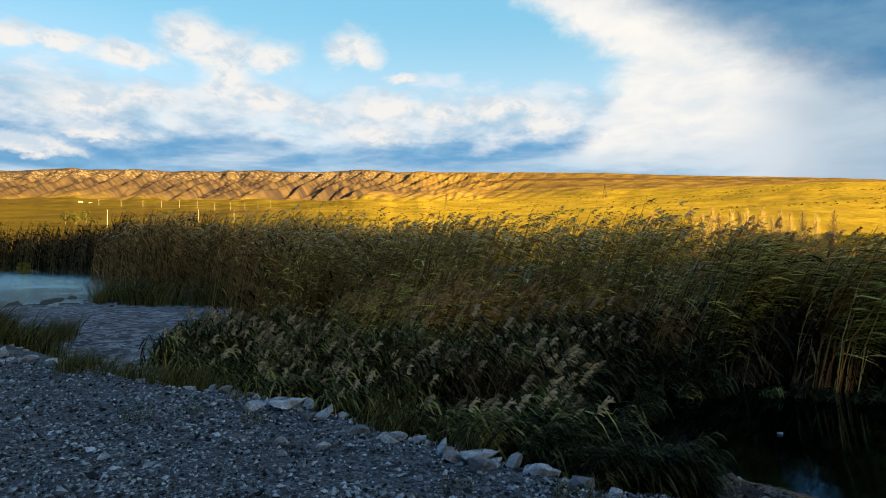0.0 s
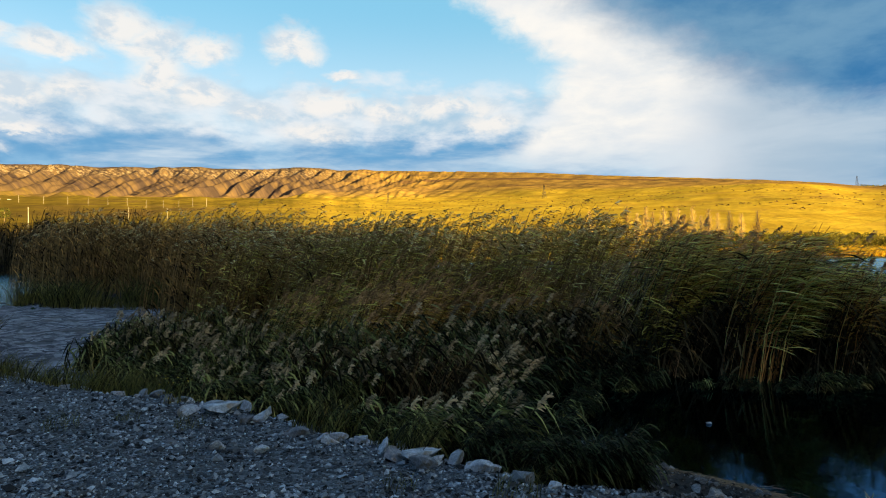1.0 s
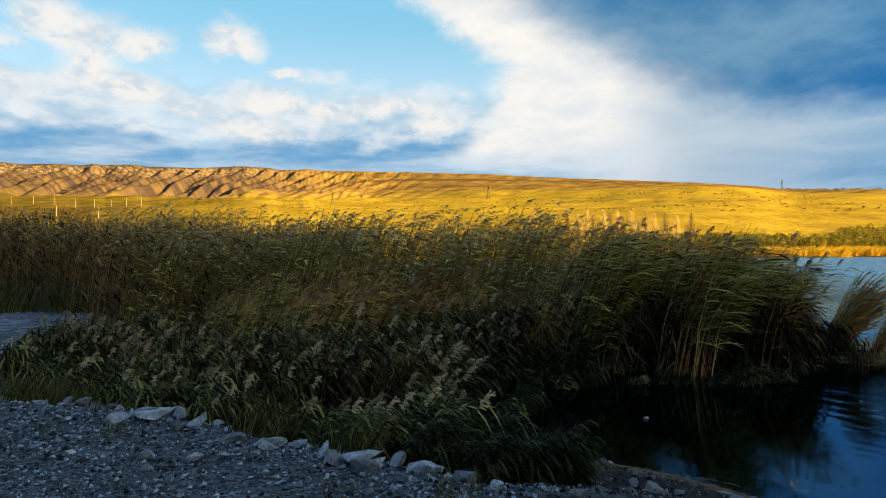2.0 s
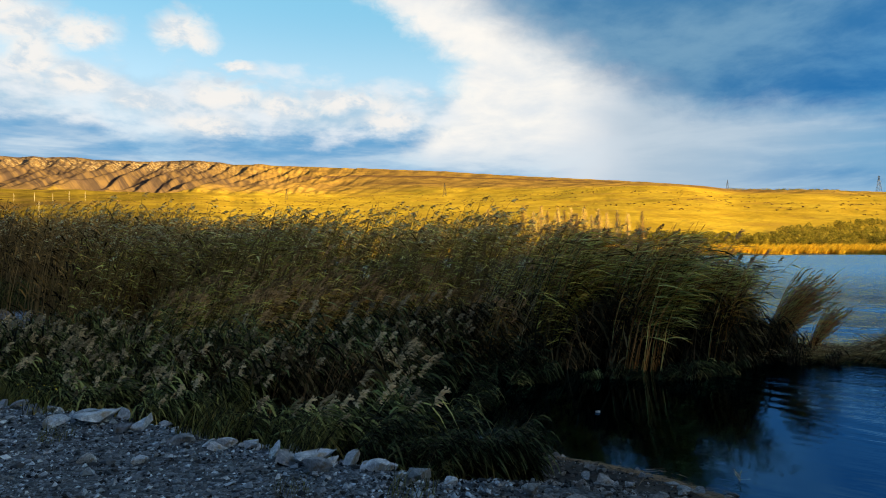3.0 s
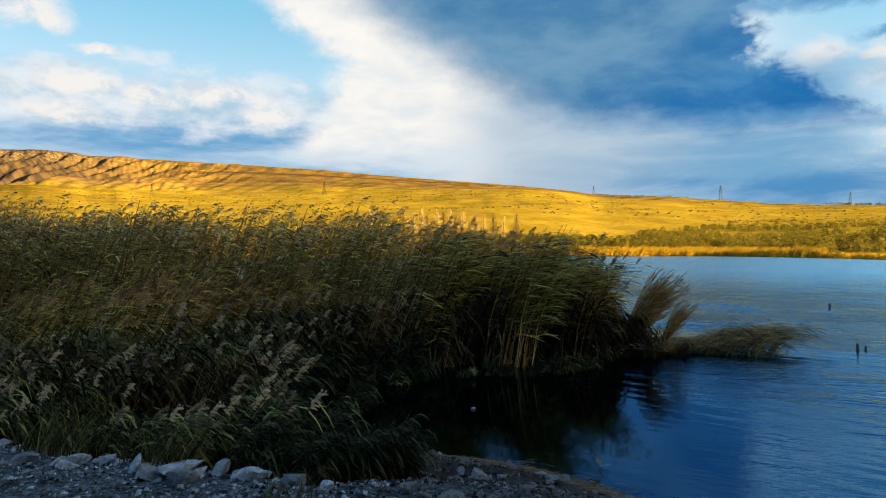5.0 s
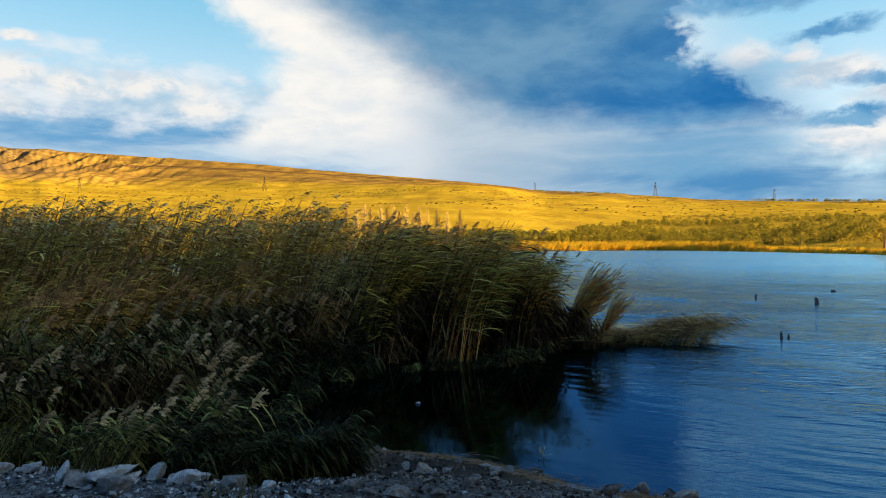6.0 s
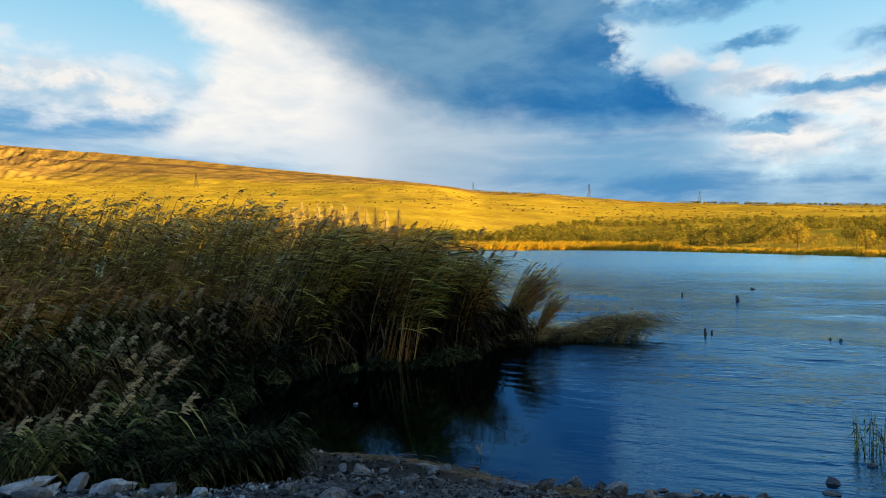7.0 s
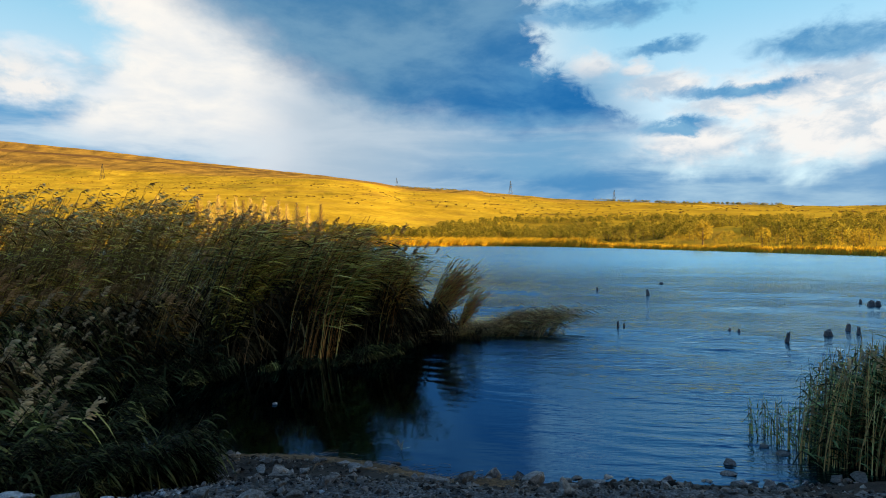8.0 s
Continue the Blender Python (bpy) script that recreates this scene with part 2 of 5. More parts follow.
def gravel_material(name="gravel_ground", sizes=(26.0, 60.0), relief=0.025, dark=(0.042, 0.054, 0.062), light=(0.21, 0.255, 0.285)):
    """Packed chippings: every cell of two sizes has its own grey and stands a little proud."""
    ma = bpy.data.materials.new(name)
    ma.use_nodes = True
    n = Tree(ma.node_tree)
    p = n.node("ShaderNodeBsdfPrincipled")
    co = n.node("ShaderNodeTexCoord").outputs["Object"]
    warped = n.vm("ADD", co, n.scale(n.noise(co, 30.0, 3, 0.6, 0.0, True), (0.02, 0.02, 0.02)))
    greys, heights = [], []
    for size in sizes:
        vo = n.node("ShaderNodeTexVoronoi")
        n.put(vo.inputs["Vector"], warped)
        vo.inputs["Scale"].default_value = size
        greys.append(vo.outputs["Color"])
        heights.append(n.ss(vo.outputs["Distance"], 0.75, 0.1))
    big = n.ss(n.noise(co, 1.3, 4), 0.42, 0.6)
    se = n.node("ShaderNodeSeparateXYZ")
    n.put(se.inputs[0], n.mix(big, greys[1], greys[0]))
    g = n.ss(se.outputs[0], 0.0, 1.0)
    c = n.mix(n.m("POWER", g, 1.6), dark, light)
    c = n.mix(n.ss(n.noise(co, 0.8, 5, 0.6), 0.52, 0.66, 0.0, 0.6), c, (0.105, 0.105, 0.095))
    n.put(p.inputs["Base Color"], c)
    p.inputs["Roughness"].default_value = 0.9
    bu = n.node("ShaderNodeBump")
    bu.inputs["Strength"].default_value = 1.0
    bu.inputs["Distance"].default_value = relief
    n.put(bu.inputs["Height"], n.m("ADD", heights[0], n.m("MULTIPLY", heights[1], 0.5)))
    n.t.links.new(bu.outputs[0], p.inputs["Normal"])
    o = n.node("ShaderNodeOutputMaterial")
    n.t.links.new(p.outputs[0], o.inputs[0])
    return ma


def hill_material():
    """Dry grass hills: gold below, ochre above, bare brown runnels on the scarp, an earth terrace line, greener plain at the foot."""
    ma = bpy.data.materials.new("dry_hillside")
    ma.use_nodes = True
    n = Tree(ma.node_tree)
    p = n.node("ShaderNodeBsdfPrincipled")
    co = n.node("ShaderNodeTexCoord").outputs["Object"]
    se = n.node("ShaderNodeSeparateXYZ")
    n.put(se.inputs[0], co)
    x, y, z = se.outputs
    at = n.node("ShaderNodeAttribute")
    at.attribute_name = "rise"
    u = at.outputs["Fac"]
    turn = n.m("ARCTAN2", x, y)
    b = n.m("DEGREES", turn)
    along = n.m("MULTIPLY", turn, 1900.0)
    out = n.m("SQRT", n.m("ADD", n.m("MULTIPLY", x, x), n.m("MULTIPLY", y, y)))
    patch = n.noise(co, 0.0045, 5, 0.6)
    mid = n.noise(co, 0.022, 5, 0.6)
    fine = n.noise(co, 0.12, 4, 0.65)
    level = n.noise(n.xyz(n.m("MULTIPLY", along, 0.006), 0.0, n.m("MULTIPLY", z, 0.11)), 1.0, 5, 0.62, 0.4)
    runnel = n.noise(n.xyz(n.m("ADD", n.m("MULTIPLY", along, 0.040), n.m("MULTIPLY", out, 0.022)), n.m("MULTIPLY", out, 0.004), 0.0), 1.0, 5, 0.62, 0.5)

    def shifted(v, by, amount):
        return n.m("ADD", v, n.m("MULTIPLY", n.m("SUBTRACT", by, 0.5), amount))

    c = n.mix(n.ss(mid, 0.34, 0.66), (0.41, 0.275, 0.028), (0.55, 0.39, 0.042))
    c = n.mix(n.ss(fine, 0.52, 0.68, 0.0, 0.5), c, (0.30, 0.185, 0.035))
    c = n.mix(n.ss(level, 0.53, 0.66, 0.0, 0.55), c, (0.36, 0.225, 0.045))
    # the plain below the scarp is greener, with bare fields
    plain = n.m("MULTIPLY", n.ss(shifted(b, patch, 34.0), 0.0, -16.0), n.ss(shifted(u, mid, 0.15), 0.84, 0.66))
    pc = n.mix(n.ss(mid, 0.36, 0.64), (0.115, 0.085, 0.018), (0.235, 0.170, 0.024))
    pc = n.mix(n.ss(shifted(patch, level, 0.3), 0.52, 0.60, 0.0, 0.8), pc, (0.11, 0.070, 0.034))
    # darker towards the far left, imitating a cloud's shadow on the plain
    pc = n.mix(n.ss(b, -18.0, -30.0, 0.0, 0.6), pc, (0.085, 0.062, 0.018))
    c = n.mix(n.m("MULTIPLY", plain, 0.9), c, pc)
    # thinner, browner grass higher up
    oc = n.mix(n.ss(mid, 0.36, 0.62), (0.19, 0.118, 0.042), (0.35, 0.218, 0.060))
    oc = n.mix(n.ss(level, 0.50, 0.62, 0.0, 0.7), oc, (0.145, 0.088, 0.045))
    c = n.mix(n.m("MULTIPLY", n.ss(shifted(u, patch, 0.20), 0.62, 0.80), n.ss(b, 66.0, 34.0, 0.35, 0.95)), c, oc)
    # bare earth runnels on the scarp
    sc = n.mix(n.ss(runnel, 0.38, 0.62), (0.062, 0.044, 0.042), (0.165, 0.108, 0.060))
    sc = n.mix(n.ss(mid, 0.50, 0.66, 0.0, 0.6), sc, (0.105, 0.070, 0.060))
    sc = n.mix(n.m("MULTIPLY", n.ss(u, 0.90, 0.935), n.m("MULTIPLY", n.ss(u, 0.99, 0.965), n.ss(fine, 0.48, 0.62))), sc, (0.30, 0.225, 0.15))
    c = n.mix(n.m("MULTIPLY", n.ss(shifted(b, patch, 16.0), 2.0, -8.0), n.ss(shifted(u, runnel, 0.22), 0.64, 0.78)), c, sc)
    # the terrace: a dark earth line below the rim, broken here and there
    line = n.m("ABSOLUTE", n.m("SUBTRACT", shifted(u, mid, 0.02), 0.885))
    c = n.mix(n.m("MULTIPLY", n.ss(line, 0.016, 0.006), n.m("MULTIPLY", n.ss(b, -3.0, 3.0), n.ss(shifted(b, patch, 30.0), 40.0, 32.0, 0.0, 0.85))), c, (0.135, 0.078, 0.045))
    # reddish bare patches on the gentler slope
    c = n.mix(n.m("MULTIPLY", n.ss(shifted(patch, level, 0.25), 0.58, 0.66, 0.0, 0.6), n.ss(b, 24.0, 36.0)), c, (0.26, 0.145, 0.045))
    n.put(p.inputs["Base Color"], c)
    p.inputs["Roughness"].default_value = 0.95
    p.inputs["Specular IOR Level"].default_value = 0.0
    bu = n.node("ShaderNodeBump")
    bu.inputs["Strength"].default_value = 0.6
    bu.inputs["Distance"].default_value = 2.0
    n.put(bu.inputs["Height"], n.m("ADD", fine, n.m("MULTIPLY", mid, 2.0)))
    n.t.links.new(bu.outputs[0], p.inputs["Normal"])
    o = n.node("ShaderNodeOutputMaterial")
    n.t.links.new(p.outputs[0], o.inputs[0])
    return ma


M_GRAVEL = gravel_material()
M_MUD = gravel_material("silted_flat", (3.2, 9.0), 0.1, (0.06, 0.075, 0.095), (0.42, 0.46, 0.50))
M_BED = mat("lake_bed", (0.016, 0.015, 0.013), (0.052, 0.047, 0.038), 3.0, 0.8, 1.0, 34.0)
M_BUSH = mat("dark_bush", (0.06, 0.065, 0.015), (0.12, 0.11, 0.025), 0.3, 0.9, 0.0, 2.0, island=0.4, spec=0.1)
M_HILL = hill_material()
M_ROCK = mat("pale_rock", (0.24, 0.29, 0.32), (0.54, 0.60, 0.64), 4.0, 0.75, 0.7, 22.0, c3=(0.25, 0.225, 0.17), per_object=0.45)
M_PEBBLE = mat("pebbles", (0.09, 0.115, 0.13), (0.22, 0.265, 0.295), 8.0, 0.85, 0.2, 60.0, uneven=1.6)
M_SHINGLE = mat("muddy_shingle", (0.045, 0.045, 0.042), (0.12, 0.125, 0.12), 8.0, 0.7, 0.2, 60.0, uneven=1.8)
M_STEM_RUST = mat("rust_stem", (0.33, 0.14, 0.04), (0.56, 0.29, 0.09), 3.0, 0.7, 0.0, 20.0, uneven=1.8, spec=0.05)
M_STEM = mat("reed_stem", (0.24, 0.145, 0.05), (0.48, 0.32, 0.12), 3.0, 0.7, 0.0, 20.0, uneven=1.6, spec=0.2)
# tall reeds: warm bright tone includes the golden bounce light on their tops
M_LEAF = mat("reed_leaf", (0.27, 0.21, 0.040), (0.62, 0.46, 0.11), 1.2, 0.6, 0.0, 9.0, c3=(0.62, 0.34, 0.06), uneven=1.5, spec=0.05, through_light=0.15)
# low and slope leaves are darker, for the light lost lower down
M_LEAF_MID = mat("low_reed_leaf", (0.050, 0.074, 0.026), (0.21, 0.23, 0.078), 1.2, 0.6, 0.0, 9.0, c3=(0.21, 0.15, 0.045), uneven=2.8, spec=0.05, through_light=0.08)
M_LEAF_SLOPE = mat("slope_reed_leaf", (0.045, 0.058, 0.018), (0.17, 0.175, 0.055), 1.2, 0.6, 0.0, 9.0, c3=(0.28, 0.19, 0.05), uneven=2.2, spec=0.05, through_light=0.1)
M_LEAF_GREEN = mat("streaming_reed_leaf", (0.18, 0.21, 0.052), (0.54, 0.53, 0.145), 1.2, 0.6, 0.0, 9.0, c3=(0.64, 0.40, 0.085), uneven=1.6, spec=0.05, through_light=0.15)
# stem and leaf colours darkened to imitate shade on the near low reeds
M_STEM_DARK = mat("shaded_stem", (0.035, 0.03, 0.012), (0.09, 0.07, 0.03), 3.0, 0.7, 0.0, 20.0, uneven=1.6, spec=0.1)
M_LEAF_SHADED = mat("shaded_reed_leaf", (0.010, 0.017, 0.008), (0.060, 0.080, 0.034), 2.2, 0.6, 0.0, 12.0, c3=(0.05, 0.045, 0.016), uneven=3.0, spec=0.03, through_light=0.05)
M_LEAF_DRY = mat("dry_reed_leaf", (0.32, 0.17, 0.035), (0.60, 0.36, 0.08), 1.2, 0.7, 0.0, 9.0, c3=(0.26, 0.23, 0.045), uneven=2.0, spec=0.05, through_light=0.15)
M_PLUME = mat("reed_plume", (0.50, 0.39, 0.22), (0.70, 0.58, 0.36), 4.0, 0.9, 0.0, 25.0, per_object=0.5, spec=0.05, through_light=0.25)
M_GRASS = mat("bank_grass", (0.045, 0.055, 0.014), (0.14, 0.13, 0.035), 2.0, 0.7, 0.0, 12.0, uneven=1.8, spec=0.2, through_light=0.15)
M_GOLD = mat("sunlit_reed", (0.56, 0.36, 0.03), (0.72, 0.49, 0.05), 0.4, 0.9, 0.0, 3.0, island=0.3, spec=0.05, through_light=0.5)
M_PINE = mat("pine_needles", (0.12, 0.12, 0.021), (0.36, 0.29, 0.050), 0.15, 0.9, 0.0, 1.5, island=0.5, spec=0.05, through_light=0.35)
M_BARK = mat("bark", (0.16, 0.11, 0.07), (0.30, 0.22, 0.14), 1.0, 0.9, 0.0, 6.0)
M_AUTUMN = mat("autumn_leaves", (0.30, 0.22, 0.028), (0.47, 0.34, 0.045), 0.5, 0.9, 0.0, 3.0, island=0.3, through_light=0.45)
M_TWIG = mat("pale_twig", (0.44, 0.30, 0.12), (0.62, 0.46, 0.20), 0.5, 0.9, 0.0, 3.0, spec=0.05)
M_SHRUB = mat("dry_shrub", (0.15, 0.10, 0.03), (0.26, 0.17, 0.05), 0.2, 0.9, 0.0, 2.0, island=0.3)
M_STEEL = mat("galvanised_steel", (0.045, 0.045, 0.055), (0.09, 0.09, 0.10), 1.0, 0.5, 0.0, 6.0)
M_POLE = mat("weathered_pole", (0.40, 0.36, 0.30), (0.55, 0.50, 0.42), 1.0, 0.9, 0.0, 6.0)
M_WOOD = mat("wet_wood", (0.07, 0.075, 0.085), (0.21, 0.215, 0.22), 6.0, 0.6, 0.5, 40.0, stretch=(3, 3, 0.6))
M_WHITE = mat("white_plastic", (0.70, 0.70, 0.68), (0.82, 0.82, 0.80), 6.0, 0.4, 0.1, 30.0)
M_STRAW = mat("washed_straw", (0.16, 0.11, 0.06), (0.28, 0.20, 0.11), 3.0, 0.9, 0.0, 20.0, island=0.4)
M_FLOWER = mat("yellow_flower", (0.65, 0.48, 0.03), (0.75, 0.6, 0.05), 6.0, 0.7, 0.0, 20.0)
M_PLASTER = mat("white_plaster", (0.7, 0.68, 0.62), (0.8, 0.78, 0.72), 0.5, 0.9, 0.0, 4.0)
M_ROOF = mat("roof_sheet", (0.22, 0.15, 0.12), (0.32, 0.24, 0.2), 0.5, 0.8, 0.0, 4.0)


def water_material():
    ma = bpy.data.materials.new("lake_water")
    ma.use_nodes = True
    n = Tree(ma.node_tree)
    co = n.node("ShaderNodeTexCoord").outputs["Object"]
    # ripples run along x-y diagonal crests, driven by the wind from the left
    turn = n.node("ShaderNodeVectorRotate")
    n.put(turn.inputs["Vector"], co)
    turn.inputs["Angle"].default_value = radians(48)
    a = n.noise(n.scale(turn.outputs[0], (0.45, 1.9, 1.0)), 1.7, 3, 0.55, 0.5)
    b = n.noise(n.scale(turn.outputs[0], (0.8, 2.6, 1.0)), 5.5, 3, 0.5, 0.3)
    # sheltered and smooth beside the reed stand, rippled further out
    shelter = n.node("ShaderNodeVectorMath", op="DISTANCE")
    n.put(shelter.inputs[0], co)
    shelter.inputs[1].default_value = (3.4, 7.6, 0.0)
    calm = n.m("MULTIPLY", n.ss(n.noise(co, 0.22, 3, 0.5), 0.35, 0.65, 0.5, 1.0), n.ss(shelter.outputs["Value"], 3.2, 7.5, 0.05, 1.0))
    ripple_off = n.node("ShaderNodeVectorMath", op="LENGTH")
    n.put(ripple_off.inputs[0], co)
    hgt = n.m("MULTIPLY", n.m("ADD", a, n.m("MULTIPLY", b, 0.55)), n.m("MULTIPLY", calm, n.ss(ripple_off.outputs["Value"], 14.0, 60.0, 1.0, 1.6)))
    bu = n.node("ShaderNodeBump")
    bu.inputs["Strength"].default_value = 0.8
    bu.inputs["Distance"].default_value = 0.055
    n.put(bu.inputs["Height"], hgt)
    # sky blue tinted into the gloss: deep looking down, paler at a slant
    far_off = n.node("ShaderNodeVectorMath", op="LENGTH")
    n.put(far_off.inputs[0], co)
    rough = n.ss(far_off.outputs["Value"], 14.0, 80.0, 0.04, 0.2)
    deep, gl = n.node("ShaderNodeBsdfGlossy"), n.node("ShaderNodeBsdfGlossy")
    deep.inputs["Color"].default_value = (0.003, 0.050, 0.15, 1)
    gl.inputs["Color"].default_value = (0.54, 0.86, 1.0, 1)
    for g in (deep, gl):
        n.put(g.inputs["Roughness"], rough)
        n.t.links.new(bu.outputs[0], g.inputs["Normal"])
    fr = n.node("ShaderNodeFresnel")
    fr.inputs["IOR"].default_value = 1.36
    n.t.links.new(bu.outputs[0], fr.inputs["Normal"])
    mx = n.node("ShaderNodeMixShader")
    # reflection is also raised by distance from the bank, to brighten far water
    n.put(mx.inputs[0], n.m("MAXIMUM", fr.outputs[0], n.ss(far_off.outputs["Value"], 13.0, 60.0, 0.0, 0.95)))
    n.t.links.new(deep.outputs[0], mx.inputs[1])
    n.t.links.new(gl.outputs[0], mx.inputs[2])
    o = n.node("ShaderNodeOutputMaterial")
    n.t.links.new(mx.outputs[0], o.inputs[0])
    return ma


M_WATER = water_material()

# ---- terrain ----
def sstep(a, b, x):
    t = np.clip((np.asarray(x, float) - a) / (b - a), 0, 1)
    return t * t * (3 - 2 * t)


def lattice(ix, iy, seed):
    h = (ix * 374761393 + iy * 668265263 + seed * 974711) & 0x7FFFFFFF
    h = ((h ^ (h >> 13)) * 1274126177) & 0x7FFFFFFF
    return ((h ^ (h >> 16)) & 0xFFFF) / 65535.0


def vnoise(x, y, seed=0):
    """Smooth noise from 0 to 1 with a cell of one unit."""
    x, y = np.asarray(x, float), np.asarray(y, float)
    ix, iy = np.floor(x).astype(np.int64), np.floor(y).astype(np.int64)
    fx, fy = x - ix, y - iy
    fx, fy = fx * fx * (3 - 2 * fx), fy * fy * (3 - 2 * fy)
    a = lattice(ix, iy, seed) * (1 - fx) + lattice(ix + 1, iy, seed) * fx
    b = lattice(ix, iy + 1, seed) * (1 - fx) + lattice(ix + 1, iy + 1, seed) * fx
    return a * (1 - fy) + b * fy


def fbm(x, y, seed=0, octaves=4):
    return sum(vnoise(x * 2**k, y * 2**k, seed + k) * 0.5 ** (k + 1) for k in range(octaves)) / (1 - 0.5**octaves)


# upper edge of the gravel bank, from the far left to the far right
BANK = [(-60, 50), (-14, 16.5), (-8.5, 11.9), (-5.9, 9.7), (-3.6, 8.1), (-1.8, 7.1), (-0.3, 5.7), (0.5, 5.05), (1.1, 4.6), (1.9, 4.2),
        (2.7, 3.6), (3.4, 2.8), (4.3, 1.9), (5.6, 0.6), (8, -1.5), (30, -20), (200, -160)]


def bank_out(x, y):
    """Distance beyond the bank's edge (negative on the gravel)."""
    best, sign = np.full(np.shape(x), 1e9), np.ones(np.shape(x))
    for (ax, ay), (bx, by) in zip(BANK, BANK[1:]):
        dx, dy = bx - ax, by - ay
        t = np.clip(((x - ax) * dx + (y - ay) * dy) / (dx * dx + dy * dy), 0, 1)
        d = np.hypot(x - ax - t * dx, y - ay - t * dy)
        s = np.where(dx * (y - ay) - dy * (x - ax) > 0, 1.0, -1.0)
        near = d < best
        best, sign = np.where(near, d, best), np.where(near, s, sign)
    return best * sign


def eased(f, b, half):
    return sum(f(np.asarray(b, float) + k * half) for k in (-1, -0.5, 0, 0.5, 1)) / 5


def far_shore(b):
    return eased(shore_knots, b, 4.0)


def skyline(b):
    return eased(skyline_knots, b, 1.0)


def rim(b):
    return eased(rim_knots, b, 9.0)


def shore_knots(b):
    return np.interp(b, [-180, -60, -40, -20, 10, 30, 40, 50, 55, 64, 73, 79, 90, 110, 180], [60, 90, 100, 105, 135, 190, 225, 262, 228, 170, 136, 120, 105, 90, 60])


def skyline_knots(b):
    """Height of the hills over the horizon, degrees."""
    return np.interp(b, [-180, -90, -60, -35.5, -30, -19, -7, 3.4, 13.6, 23.4, 29, 33.7, 36.6, 39.4, 45, 54, 65, 79, 110, 180],
                     [2.5, 4, 5.5, 6.2, 6.65, 7.1, 7.45, 7.35, 7.05, 6.4, 6.0, 5.6, 5.25, 4.72, 4.45, 3.68, 3.14, 2.56, 2.2, 2.5])


def rim_knots(b):
    return np.interp(b, [-180, -40, 0, 38, 79, 180], [1500, 1850, 2000, 1650, 1350, 1200])


LEFT_U = [0, 0.05, 0.15, 0.32, 0.5, 0.63, 0.8, 0.92, 0.95, 1.0]
LEFT_G = [0, 0.02, 0.07, 0.185, 0.31, 0.425, 0.655, 0.88, 0.97, 1.0]
RIGHT_U = [0, 0.1, 0.2, 0.5, 0.8, 0.95, 1.0]
RIGHT_G = [0, 0.08, 0.18, 0.50, 0.83, 0.975, 1.0]


# gullies: bearing of the upper end, depth, distance below the rim where it begins and ends
SPURS = [(-11.2, 30, 320, 700), (-7.8, 27, 350, 700), (-5.6, 19, 370, 660), (-15.4, 16, 330, 620), (-19.4, 13, 330, 600), (-23.5, 10, 330, 600)]


